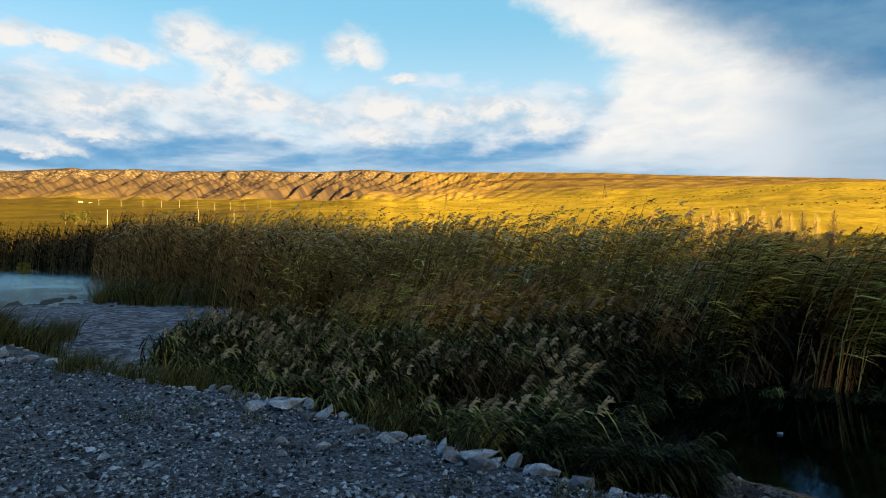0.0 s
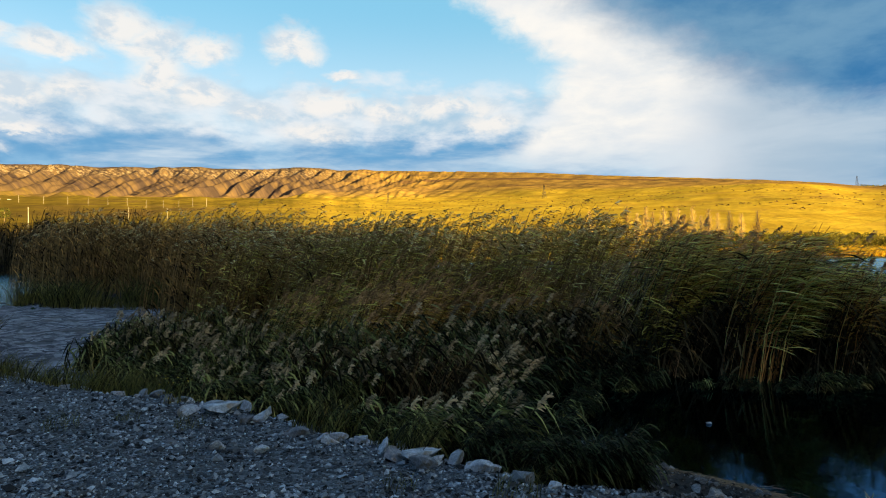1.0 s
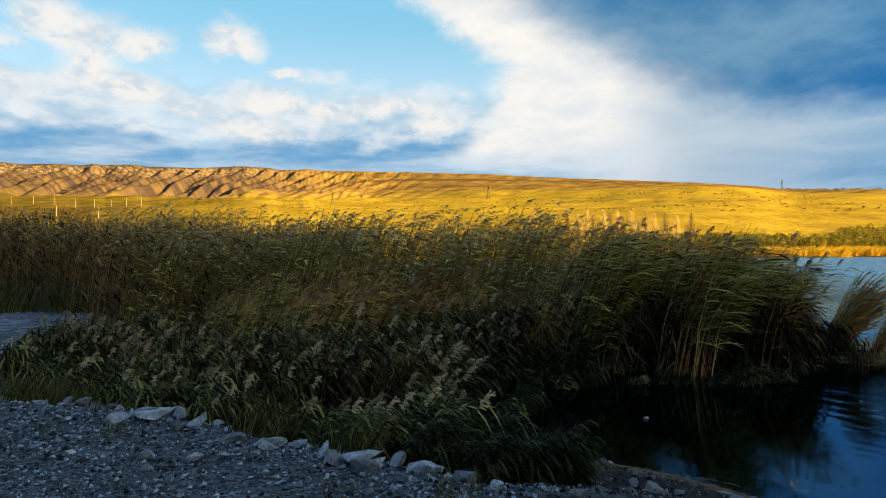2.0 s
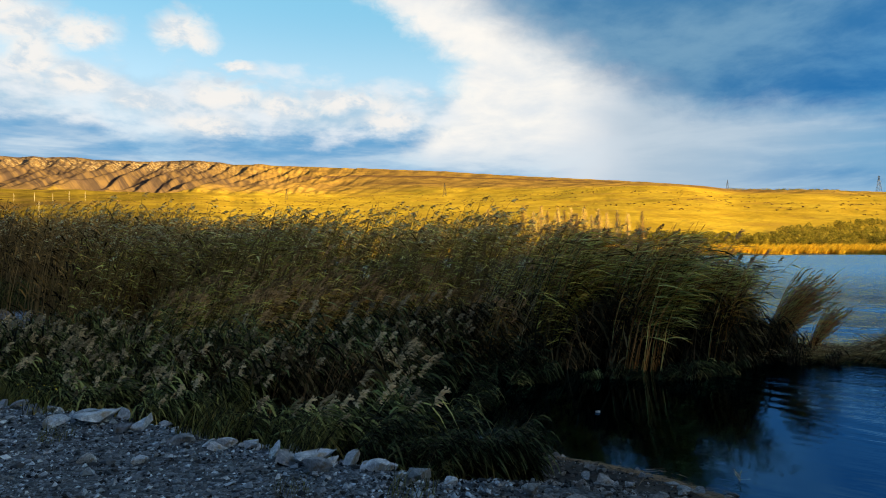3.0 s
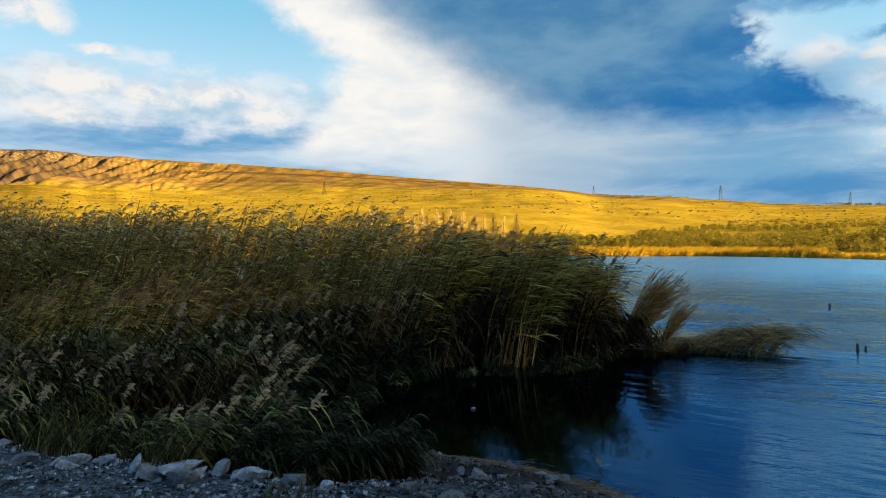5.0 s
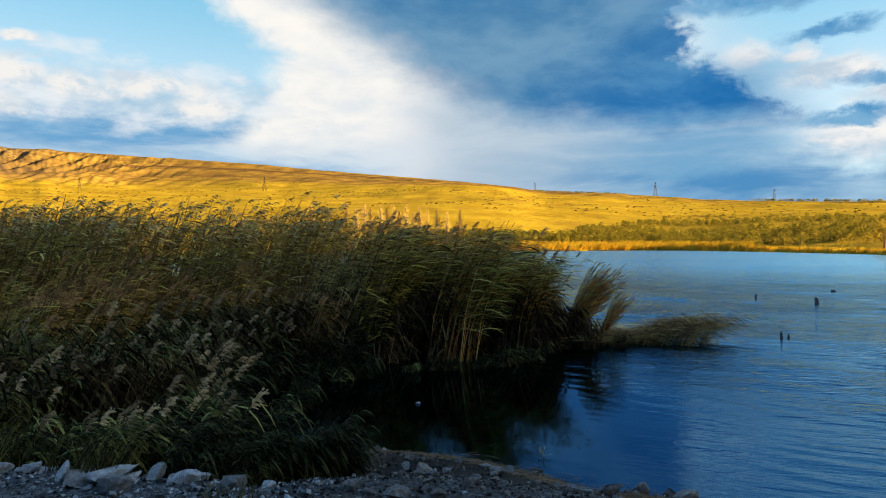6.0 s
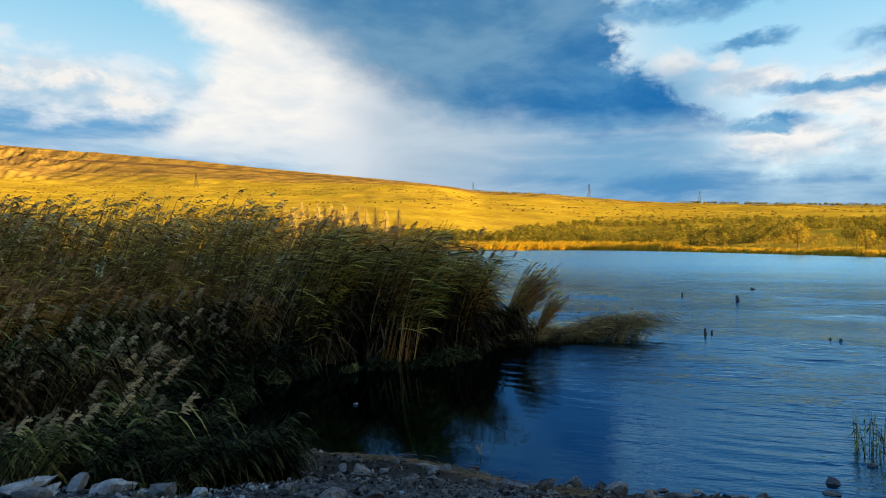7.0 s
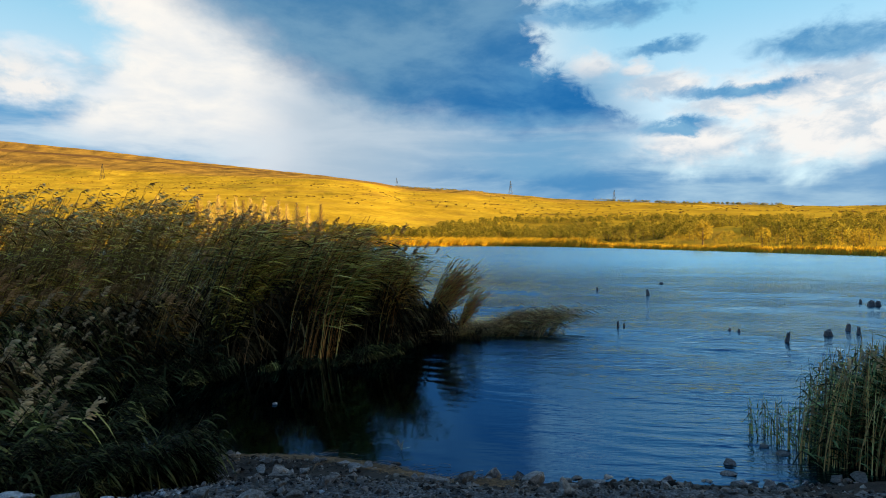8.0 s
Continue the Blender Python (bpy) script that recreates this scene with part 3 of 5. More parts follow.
def ground_all(x, y):
    """Height of the ground, and what it is made of: bank distance, hill fraction, silted flat."""
    x, y = np.asarray(x, float), np.asarray(y, float)
    b, d = np.degrees(np.arctan2(x, y)), np.hypot(x, y)
    s = bank_out(x, y) + (fbm(x * 0.9, y * 0.9, 5, 3) - 0.5) * 0.5 * (d < 60)
    near = np.interp(s, [-200, -6, 0, 0.5, 1.7, 4, 10, 60], [3.0, 0.66, 0.56, 0.36, -0.01, -0.4, -0.8, -1.2])
    near = near + (fbm(x * 1.7, y * 1.7, 9, 4) - 0.5) * 0.10
    # a muddy shelf below the bank, beside the reeds
    rim_d = np.interp(b, [18, 22, 26, 34, 40, 44, 49], [7.3, 7.2, 7.0, 6.65, 6.3, 6.0, 5.8])
    shelf = -0.05 + 0.24 * sstep(rim_d + 0.3, rim_d - 0.9, d) + (fbm(x * 2.6, y * 2.6, 29, 3) - 0.5) * 0.05
    near = np.where(shelf > near, near + (shelf - near) * sstep(19, 23, b) * sstep(50, 45, b), near)
    # silted flat behind the bank on the left, with a pool in it
    flat = sstep(-2.5, -5.0, x) * sstep(0.2, 1.2, s)
    pool = np.exp(-(((x * 0.83 + y * 0.56 + 0.2) / 9.0) ** 2 + ((-x * 0.56 + y * 0.83 - 75.0) / 30.0) ** 2) * 1.4)
    near = near * (1 - flat) + flat * (0.14 - 0.09 * sstep(25, 31, d) + (fbm(x * 0.8, y * 0.8, 3, 3) - 0.5) * 0.07 + (fbm(x * 2.4, y * 2.4, 13, 3) - 0.5) * 0.13 - 0.6 * pool)
    ds, dt = far_shore(b), rim(b)
    u = np.clip((d - ds) / (dt - ds), 0, 1)
    top = 2.3 + np.tan(np.radians(skyline(b) + (fbm(b * 0.55, 0 * b, 19, 3) - 0.5) * 0.30 * sstep(4, -6, b))) * dt
    wr = sstep(4, 40, b) + sstep(-70, -110, b)
    g = np.interp(u, LEFT_U, LEFT_G) * (1 - wr) + np.interp(u, RIGHT_U, RIGHT_G) * wr
    far = 0.35 + top * g - np.clip(d - dt, 0, 9999) * 0.012
    far = far + (fbm(x / 160, y / 160, 21, 4) - 0.5) * 14 * sstep(0.03, 0.4, u) * sstep(1.0, 0.8, u)
    # gullies cut the scarp on the left; the right keeps shallow ones
    a, q = np.radians(b) * dt, dt - d
    cliff = (0.10 + 0.90 * sstep(9, -1, b))
    warp = (fbm(x / 90, y / 90, 31, 3) - 0.5)

    def ribs(lean, spacing, seed, steep):
        """Spurs that lean as they run down, steep on the side turned from the sun; each with its own size."""
        ph = (a + lean * q) / spacing + (fbm(a / spacing / 4, q / spacing / 8, seed, 2) - 0.5) * 2.4
        k = np.floor(ph)
        f = ph - k
        saw = np.where(f < steep, f / steep, (1 - f) / (1 - steep))
        size = lattice(k.astype(np.int64), 0 * k.astype(np.int64), seed)
        return saw * saw * (3 - 2 * saw) * (0.35 + 0.65 * size)

    mid_ = sstep(0.60, 0.76, u) * sstep(1.0, 0.94, u)
    far = far + cliff * (mid_ * (13.0 * (ribs(0.40, 58, 41, 0.40) - 1.0) + 3.0 * (ribs(0.30, 23, 43, 0.4) - 1.0)) + sstep(0.78, 0.88, u) * sstep(1.0, 0.975, u) * 2.2 * (ribs(0.10, 14, 47, 0.45) - 1.0))
    # gullies that run down from the scarp, their sunward wall steep
    for upper, tall_, q0, q1 in SPURS:
        t = a + 0.38 * (q - q0) - math.radians(upper) * dt + warp * 26
        body = -np.where(t < 0, sstep(0, -24, t) * sstep(-150, -24, t), 0.0)
        far = far + tall_ * body * sstep(q0 - 60, q0 + 90, q) * sstep(q1 + 60, q1 - 90, q) * (d < dt)
    far = far + (1 - cliff) * 3.0 * (sstep(0.855, 0.87, u + warp * 0.03) - sstep(0.87, 0.95, u))
    # unseen hill behind the path, added to keep the low sun off the foreground
    sx, cx = math.sin(radians(SUN_AZ)), math.cos(radians(SUN_AZ))
    along, across = x * sx + y * cx, -x * cx + y * sx
    hill = 58 * np.exp(-(((along - 150) / 55) ** 2)) * sstep(74, 54, across) * sstep(-420, -250, across) * np.maximum(sstep(84, 97, b), b < 0)
    z = near + (far - near) * sstep(-7, 3, d - ds)
    return z + hill, s, u, flat


def ground_z(x, y):
    return ground_all(x, y)[0]


def link_mesh(name, verts, faces, mats, index=None, parent=None, smooth=False):
    me = bpy.data.meshes.new(name)
    me.from_pydata(np.asarray(verts).tolist(), [], faces if isinstance(faces, list) else np.asarray(faces).tolist())
    for ma in mats:
        me.materials.append(ma)
    if index is not None:
        me.polygons.foreach_set("material_index", np.asarray(index, dtype=np.int32))
    if smooth:
        me.polygons.foreach_set("use_smooth", np.ones(len(me.polygons), dtype=bool))
    me.update()
    ob = new(name, me)
    if parent:
        ob.parent = parent
    return ob


def build_ground():
    rad = np.concatenate([[0.4, 1.2, 2.2], np.arange(3, 18, 0.2), np.geomspace(18.2, 300, 45), np.geomspace(312, 1000, 40), np.arange(1012, 1500, 11), np.arange(1506, 2060, 7), np.geomspace(2100, 4700, 9)])
    ang = np.concatenate([np.arange(-180, -40, 3.0), np.arange(-40, 10, 0.1), np.arange(10, 82, 0.2), np.arange(82, 180, 3.0)])
    n, m = len(rad), len(ang)
    R, A = np.meshgrid(rad, np.radians(ang), indexing="ij")
    X, Y = R * np.sin(A), R * np.cos(A)
    Z, S, U, L = ground_all(X, Y)
    verts = np.stack([X, Y, Z], -1).reshape(-1, 3)
    i, j = np.meshgrid(np.arange(n - 1), np.arange(m), indexing="ij")
    k = (j + 1) % m
    quads = np.stack([i * m + j, i * m + k, (i + 1) * m + k, (i + 1) * m + j], -1).reshape(-1, 4)
    verts = np.vstack([verts, [[0, 0, ground_z(0, 0)]]])
    cap = [[len(verts) - 1, (jj + 1) % m, jj] for jj in range(m)]
    s, u, l, d, xx = (np.asarray(a)[:-1].reshape(-1) for a in (S, U, L, R, X))
    beyond = d > far_shore(np.degrees(np.arctan2(X, Y)))[:-1].reshape(-1) - 6.0
    idx = np.where((u > 0.0) | beyond, 3, np.where(s < 1.1, 0, np.where((l > 0.5) & (d < 31), 1, 2)))
    idx = np.where((idx == 0) & (xx > 1.4) & (s > 0.4), 2, idx)
    ob = link_mesh("ground", verts, quads.tolist() + cap, [M_GRAVEL, M_MUD, M_BED, M_HILL], np.concatenate([idx, np.zeros(m, int)]), smooth=True)
    rise = ob.data.attributes.new("rise", "FLOAT", "POINT")
    rise.data.foreach_set("value", np.append(U.reshape(-1), 0.0).astype(np.float32))
    tagged(ob, "gravel bank, lake bed and golden dry hillside with gullied scarp", "ground", kind="structure")


build_ground()

# water: one sheet at lake level, with wind waves in its surface; finer waves are left to the material where the sheet is coarse
def wave_height(x, y):
    d = np.hypot(x, y)
    cw, sw = math.cos(radians(62)), math.sin(radians(62))
    p, q = x * sw + y * cw, x * cw - y * sw      # along and across the waves' run
    z = np.zeros_like(d)
    for i, lam in enumerate((0.22, 0.40, 0.75, 1.4, 2.6, 4.8)):
        near_enough = sstep(lam / 0.018, lam / 0.028, d)
        coarse = sstep(lam * 10.0, lam * 20.0, d) if i > 1 else 1.0
        bend = (fbm(p / lam / 3.2, q / lam / 5, 60 + i, 3) - 0.5) * 16
        crest = np.sin(2 * math.pi * p / lam + bend) * sstep(0.25, 0.75, fbm(p / lam / 2.2, q / lam / 4, 80 + i, 3))
        z = z + crest * lam * (0.022 if i < 3 else 0.007) * near_enough * coarse
    shelter = sstep(2.4, 6.5, np.hypot(x - 3.4, y - 7.6)) * 0.95 + 0.05
    return z * shelter * sstep(0.6, 3.0, bank_out(x, y))


wr_ = np.concatenate([[1.5, 3.5], np.arange(5, 15, 0.07), np.geomspace(15.1, 320, 400)])
wa_ = np.radians(np.concatenate([np.arange(-60, -42, 3.0), np.arange(-42, -26, 0.8), np.arange(-26, 15, 3.0), np.arange(18, 83, 0.46), np.arange(84, 112, 3.0)]))
WR, WA = np.meshgrid(wr_, wa_, indexing="ij")
nw, mw = WR.shape
WX, WY = WR * np.sin(WA), WR * np.cos(WA)
water_v = np.stack([WX, WY, wave_height(WX, WY)], -1).reshape(-1, 3)
wi, wj = np.meshgrid(np.arange(nw - 1), np.arange(mw - 1), indexing="ij")
water_f = np.stack([wi * mw + wj, wi * mw + wj + 1, (wi + 1) * mw + wj + 1, (wi + 1) * mw + wj], -1).reshape(-1, 4)
water = link_mesh("water", water_v, water_f, [M_WATER], smooth=True)
tagged(water, "rippled deep blue lake water reflecting the clouds", "water", kind="structure")


# ---- plant parts ----
def unit(v):
    return v / np.maximum(np.linalg.norm(v, axis=-1, keepdims=True), 1e-9)


def ribbons(path, width, side):
    """Flat blades. path (N, k, 3), width (N, k), side (N, 3)."""
    n, k = path.shape[:2]
    off = side[:, None, :] * width[..., None] * 0.5
    v = np.stack([path - off, path + off], 2).reshape(-1, 3)
    base = (np.arange(n) * k * 2)[:, None] + np.arange(k - 1) * 2
    f = np.stack([base, base + 1, base + 3, base + 2], -1).reshape(-1, 4)
    return v, f


def tubes(path, radius, sides=3):
    """Round stalks. path (N, k, 3), radius (N, k)."""
    n, k = path.shape[:2]
    an = np.arange(sides) * 2 * math.pi / sides
    ring = np.stack([np.cos(an), np.sin(an), 0 * an], -1)
    v = (path[:, :, None, :] + ring * radius[..., None, None]).reshape(-1, 3)
    base = (np.arange(n) * k * sides)[:, None, None] + (np.arange(k - 1) * sides)[:, None]
    j = np.arange(sides)
    f = np.stack([base + j, base + (j + 1) % sides, base + sides + (j + 1) % sides, base + sides + j], -1).reshape(-1, 4)
    return v, f


WIND = np.array([0.94, -0.10, 0.0])   # the wind bends all to +x


def reed_shapes(seed, stalks=28, radius=0.36, height=2.4, lean=0.32, leaves=9, leaf_len=0.36, plume=0.6, reach=0.7, hang=0.5, spread=1.0, bare=0.2, width=1.0, wind=WIND, branchlets=14, ragged=0.22, lift=0.0):
    """A clump of arching stalks with long hanging leaves and seed heads, as vertex arrays."""
    r = np.random.RandomState(seed)
    an, ra = r.uniform(0, 6.283, stalks), radius * np.sqrt(r.uniform(0, 1, stalks))
    base = np.stack([ra * np.cos(an), ra * np.sin(an), np.full(stalks, -0.12)], -1)
    h = height * r.uniform(0.88 - ragged, 0.88 + ragged, stalks)
    way = unit(wind + r.normal(0, 0.25 * spread, (stalks, 3)) * (1, 1, 0))
    le = lean * r.uniform(0.55, 1.35, stalks)

    def stalk_at(i, tt):
        hh, ll = h[i], le[i]
        z = hh * (tt - 0.34 * ll * tt**2.4)
        return base[i] + way[i] * (hh * ll * tt**1.8)[..., None] + np.stack([0 * z, 0 * z, z], -1)

    ids = np.arange(stalks)
    path = np.stack([stalk_at(ids, np.full(stalks, tt)) for tt in (0, 0.4, 0.72, 1.0)], 1)
    rad = np.outer(r.uniform(0.004, 0.0075, stalks) * width**0.7, (1, 0.85, 0.65, 0.4))
    shapes = {"stems": tubes(path, rad)}
    li = np.repeat(ids, leaves)
    n = len(li)
    lt = np.clip(np.tile(np.linspace(bare, 0.93, leaves), stalks) + r.uniform(-0.04, 0.04, n), 0, 1)
    p0 = stalk_at(li, lt)
    out = unit(wind * 0.8 + r.normal(0, 0.55 * spread, (n, 3)) * (1, 1, 0))
    ln = leaf_len * r.uniform(0.65, 1.25, n) * (1.15 - 0.5 * np.abs(lt - 0.6))
    dr, rise = hang * r.uniform(0.6, 1.3, n), r.uniform(-0.15, 0.45, n) + lift
    rc = reach * r.uniform(0.7, 1.3, n)
    s = np.array([0, 0.3, 0.65, 1.0])
    lp = p0[:, None, :] + (ln * rc)[:, None, None] * out[:, None, :] * s[None, :, None]
    lp[..., 2] += ln[:, None] * (rise[:, None] * s - dr[:, None] * s**1.6)
    side = unit(np.cross(out, (0, 0, 1.0)))
    tw = r.uniform(-1.2, 1.2, n)
    side = side * np.cos(tw)[:, None] + out * (np.sin(tw) * 0.7)[:, None] + np.array([0, 0, 1.0]) * (np.sin(tw) * 0.5)[:, None]
    shapes["leaves"] = ribbons(lp, np.outer(r.uniform(0.012, 0.022, n) * width, (0.7, 1.0, 0.8, 0.05)), side)
    has = ids[r.uniform(0, 1, stalks) < plume]
    if len(has):
        shapes["tips"] = [(*stalk_at(np.array([i]), np.ones(1))[0], math.degrees(math.atan2(way[i][1], way[i][0])), r.uniform(0.75, 1.35)) for i in has]
        k = branchlets
        pi = np.repeat(has, k)
        q = np.tile(np.linspace(0, 1, k), len(has))
        tip = stalk_at(pi, np.ones(len(pi)))
        size = np.repeat(r.uniform(0.16, 0.27, len(has)), k)
        ax = unit(way[pi] * 0.9 + np.array([0, 0, 0.8]))
        org = tip + ax * (size * q * 0.85)[:, None] - np.array([0, 0, 1.0]) * (size * 0.3 * q**2)[:, None]
        dr2 = unit(way[pi] * 0.95 + r.normal(0, 0.28, (len(pi), 3)) + np.array([0, 0, 0.2]))
        ll = size * r.uniform(0.3, 0.5, len(pi)) * (1.1 - 0.5 * q)
        s3 = np.array([0, 0.5, 1.0])
        pp = org[:, None, :] + ll[:, None, None] * dr2[:, None, :] * s3[None, :, None]
        pp[..., 2] -= ll[:, None] * 0.5 * s3**2
        sd = unit(np.cross(dr2, r.normal(0, 1, (len(pi), 3))))
        shapes["plumes"] = ribbons(pp, np.outer(r.uniform(0.010, 0.018, len(pi)) * width**0.6, (0.6, 1.0, 0.12)), sd)
    return shapes


REED_MATS = {"stems": M_STEM, "leaves": M_LEAF}
PART_NAMES = {"stems": "stem_growth", "leaves": "foliage"}


def plume_form(seed, size=0.15):
    """One nodding seed head: a dense egg of branchlets swept downwind."""
    r = np.random.RandomState(seed)
    k = 30
    q = np.linspace(0, 1, k)
    org = np.stack([size * (0.28 * q + 0.34 * q**2), 0 * q, size * (1.15 * q - 0.45 * q**2)], -1)
    org = org + r.normal(0, 0.05 * size, (k, 3))
    way = unit(np.array([0.55, 0, 0.42]) + r.normal(0, 0.26, (k, 3)))
    ln = size * r.uniform(0.30, 0.48, k) * (1.0 - 0.5 * np.abs(q - 0.4))
    s = np.array([0, 0.5, 1.0])
    p = org[:, None, :] + ln[:, None, None] * way[:, None, :] * s[None, :, None]
    p[..., 2] -= ln[:, None] * 0.45 * s**2
    sd = unit(np.cross(way, r.normal(0, 1, (k, 3))))
    v, f = ribbons(p, np.outer(r.uniform(0.014, 0.024, k), (0.8, 1.0, 0.25)), sd)
    me = bpy.data.meshes.new("plume")
    me.from_pydata(v.tolist(), [], f.tolist())
    me.materials.append(M_PLUME)
    return me


PLUMES = [plume_form(700 + i) for i in range(5)]
M_PLUME_BROWN = mat("brown_reed_plume", (0.40, 0.25, 0.11), (0.64, 0.43, 0.21), 4.0, 0.9, 0.0, 25.0, per_object=0.45, spec=0.05, through_light=0.25)
BROWN_PLUMES = [me.copy() for me in PLUMES]
for me in BROWN_PLUMES:
    me.materials[0] = M_PLUME_BROWN


def clump_meshes(shapes, mats):
    made = {"tips": shapes.get("tips", []), "heads": BROWN_PLUMES if mats["leaves"] in (M_LEAF, M_LEAF_DRY, M_LEAF_GREEN) else PLUMES}
    for key in ("stems", "leaves"):
        v, f = shapes[key]
        me = bpy.data.meshes.new(PART_NAMES[key])
        me.from_pydata(v.tolist(), [], f.tolist())
        me.materials.append(mats[key])
        made[key] = me
    return made


def place_clump(meshes, name, x, y, z, turn, size, label, category, group):
    ob = new(name)
    ob.empty_display_size = 0.2
    ob.matrix_world = Matrix.LocRotScale((x, y, z), Euler((0, 0, radians(turn))), (size, size, size))
    tagged(ob, label, category, group)
    for key in ("stems", "leaves"):
        part_ob = new(PART_NAMES[key], meshes[key])
        part_ob.parent = ob
        tagged(part_ob, kind="stuff")
    for i, (tx, ty, tz, an, k) in enumerate(meshes["tips"]):
        head = new("plume", meshes["heads"][i % len(PLUMES)])
        head.parent = ob
        k = min(1.15, k / size ** 0.7)
        head.matrix_basis = Matrix.LocRotScale((tx, ty, tz - 0.01), Euler((0, 0, radians(an))), (k, k, k))
    return ob


def stand_points(rnd, inside, x0, x1, y0, y1, step):
    pts = []
    y = y0
    while y < y1:
        x = x0
        while x < x1:
            px, py = x + rnd.uniform(-0.4, 0.4) * step, y + rnd.uniform(-0.4, 0.4) * step
            if inside(px, py):
                pts.append((px, py))
            x += step
        y += step
    return pts


def in_poly(poly):
    def test(x, y):
        c = False
        for (ax, ay), (bx, by) in zip(poly, poly[1:] + poly[:1]):
            if (ay > y) != (by > y) and x < (bx - ax) * (y - ay) / (by - ay) + ax:
                c = not c
        return c
    return test


def line_dist(pts, x, y):
    best = 1e9
    for (ax, ay), (bx, by) in zip(pts, pts[1:]):
        dx, dy = bx - ax, by - ay
        t = min(1, max(0, ((x - ax) * dx + (y - ay) * dy) / (dx * dx + dy * dy)))
        best = min(best, math.hypot(x - ax - t * dx, y - ay - t * dy))
    return best


# ---- the reed stand by the bank ----
HEIGHTS = [0.6, 0.95, 1.4, 1.9, 2.4, 3.0]
FRONT_WIND = np.array([0.84, -0.42, 0.0])   # the front rows are bowed out over the bank
REEDS = {}
for hi, hh in enumerate(HEIGHTS):
    for var in range(3):
        if hh < 1.7:
            REEDS[hi, var] = reed_shapes(100 + hi * 7 + var, stalks=26, radius=0.27, height=hh * 1.22, lean=0.52, leaves=12, leaf_len=0.36, plume=0.08 if hh < 0.8 else 0.28,
                                         reach=0.58, hang=0.88, spread=0.75, bare=0.24, width=1.45, wind=FRONT_WIND, lift=0.30)
        else:
            REEDS[hi, var] = reed_shapes(100 + hi * 7 + var, stalks=26, radius=0.27, height=hh * 1.06, lean=0.26, leaves=10, leaf_len=0.40, plume=0.5,
                                         reach=0.62, hang=0.42, spread=0.5, bare=0.45, width=1.8, lift=0.32)
SHADED_MATS = {"stems": M_STEM_DARK, "leaves": M_LEAF_SHADED}
NEAR_SHADED = {k: clump_meshes({**v, "tips": []}, SHADED_MATS) for k, v in REEDS.items() if k[0] < 3}
OVER = [clump_meshes(reed_shapes(180 + i, stalks=40, radius=0.36, height=2.5, lean=0.36, leaves=13, leaf_len=0.46, plume=0.2, reach=0.9, hang=0.42, spread=0.6, bare=0.48, width=1.9, lift=0.30, ragged=0.3), {"stems": M_STEM_RUST, "leaves": (M_LEAF_GREEN, M_LEAF_DRY, M_LEAF)[i]}) for i in range(3)]
# dimmer stretch of the same reeds: stems darkened as if shaded
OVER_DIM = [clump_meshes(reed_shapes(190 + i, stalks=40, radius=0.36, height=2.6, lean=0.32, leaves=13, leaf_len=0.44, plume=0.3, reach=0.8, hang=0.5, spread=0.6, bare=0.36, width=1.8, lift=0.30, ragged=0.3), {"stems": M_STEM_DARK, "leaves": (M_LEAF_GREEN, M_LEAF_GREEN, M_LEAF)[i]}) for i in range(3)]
RUST_MATS = {"stems": M_STEM, "leaves": M_LEAF_DRY}
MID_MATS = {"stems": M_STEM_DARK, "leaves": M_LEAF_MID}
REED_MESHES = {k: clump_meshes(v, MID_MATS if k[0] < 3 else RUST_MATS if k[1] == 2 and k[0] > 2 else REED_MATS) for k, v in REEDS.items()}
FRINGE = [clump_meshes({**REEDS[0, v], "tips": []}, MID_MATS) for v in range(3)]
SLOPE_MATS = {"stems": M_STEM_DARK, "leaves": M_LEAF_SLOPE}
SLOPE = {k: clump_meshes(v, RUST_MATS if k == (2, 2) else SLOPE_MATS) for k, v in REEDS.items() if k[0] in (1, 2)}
FRONT = [(-5.4, 11.4), (-3.5, 9.6), (-1.5, 7.55), (-0.3, 6.35), (0.4, 5.7), (1.0, 5.7), (1.6, 6.7), (2.3, 8.3), (3.1, 9.9), (4.4, 10.4), (5.5, 10.1), (7.0, 9.7), (8.4, 10.2), (9.0, 11.0)]
near_stand = in_poly(FRONT + [(9.6, 13.0), (4.5, 13.2), (-1.0, 13.2), (-6.2, 13.4)])
rnd = random.Random(4)
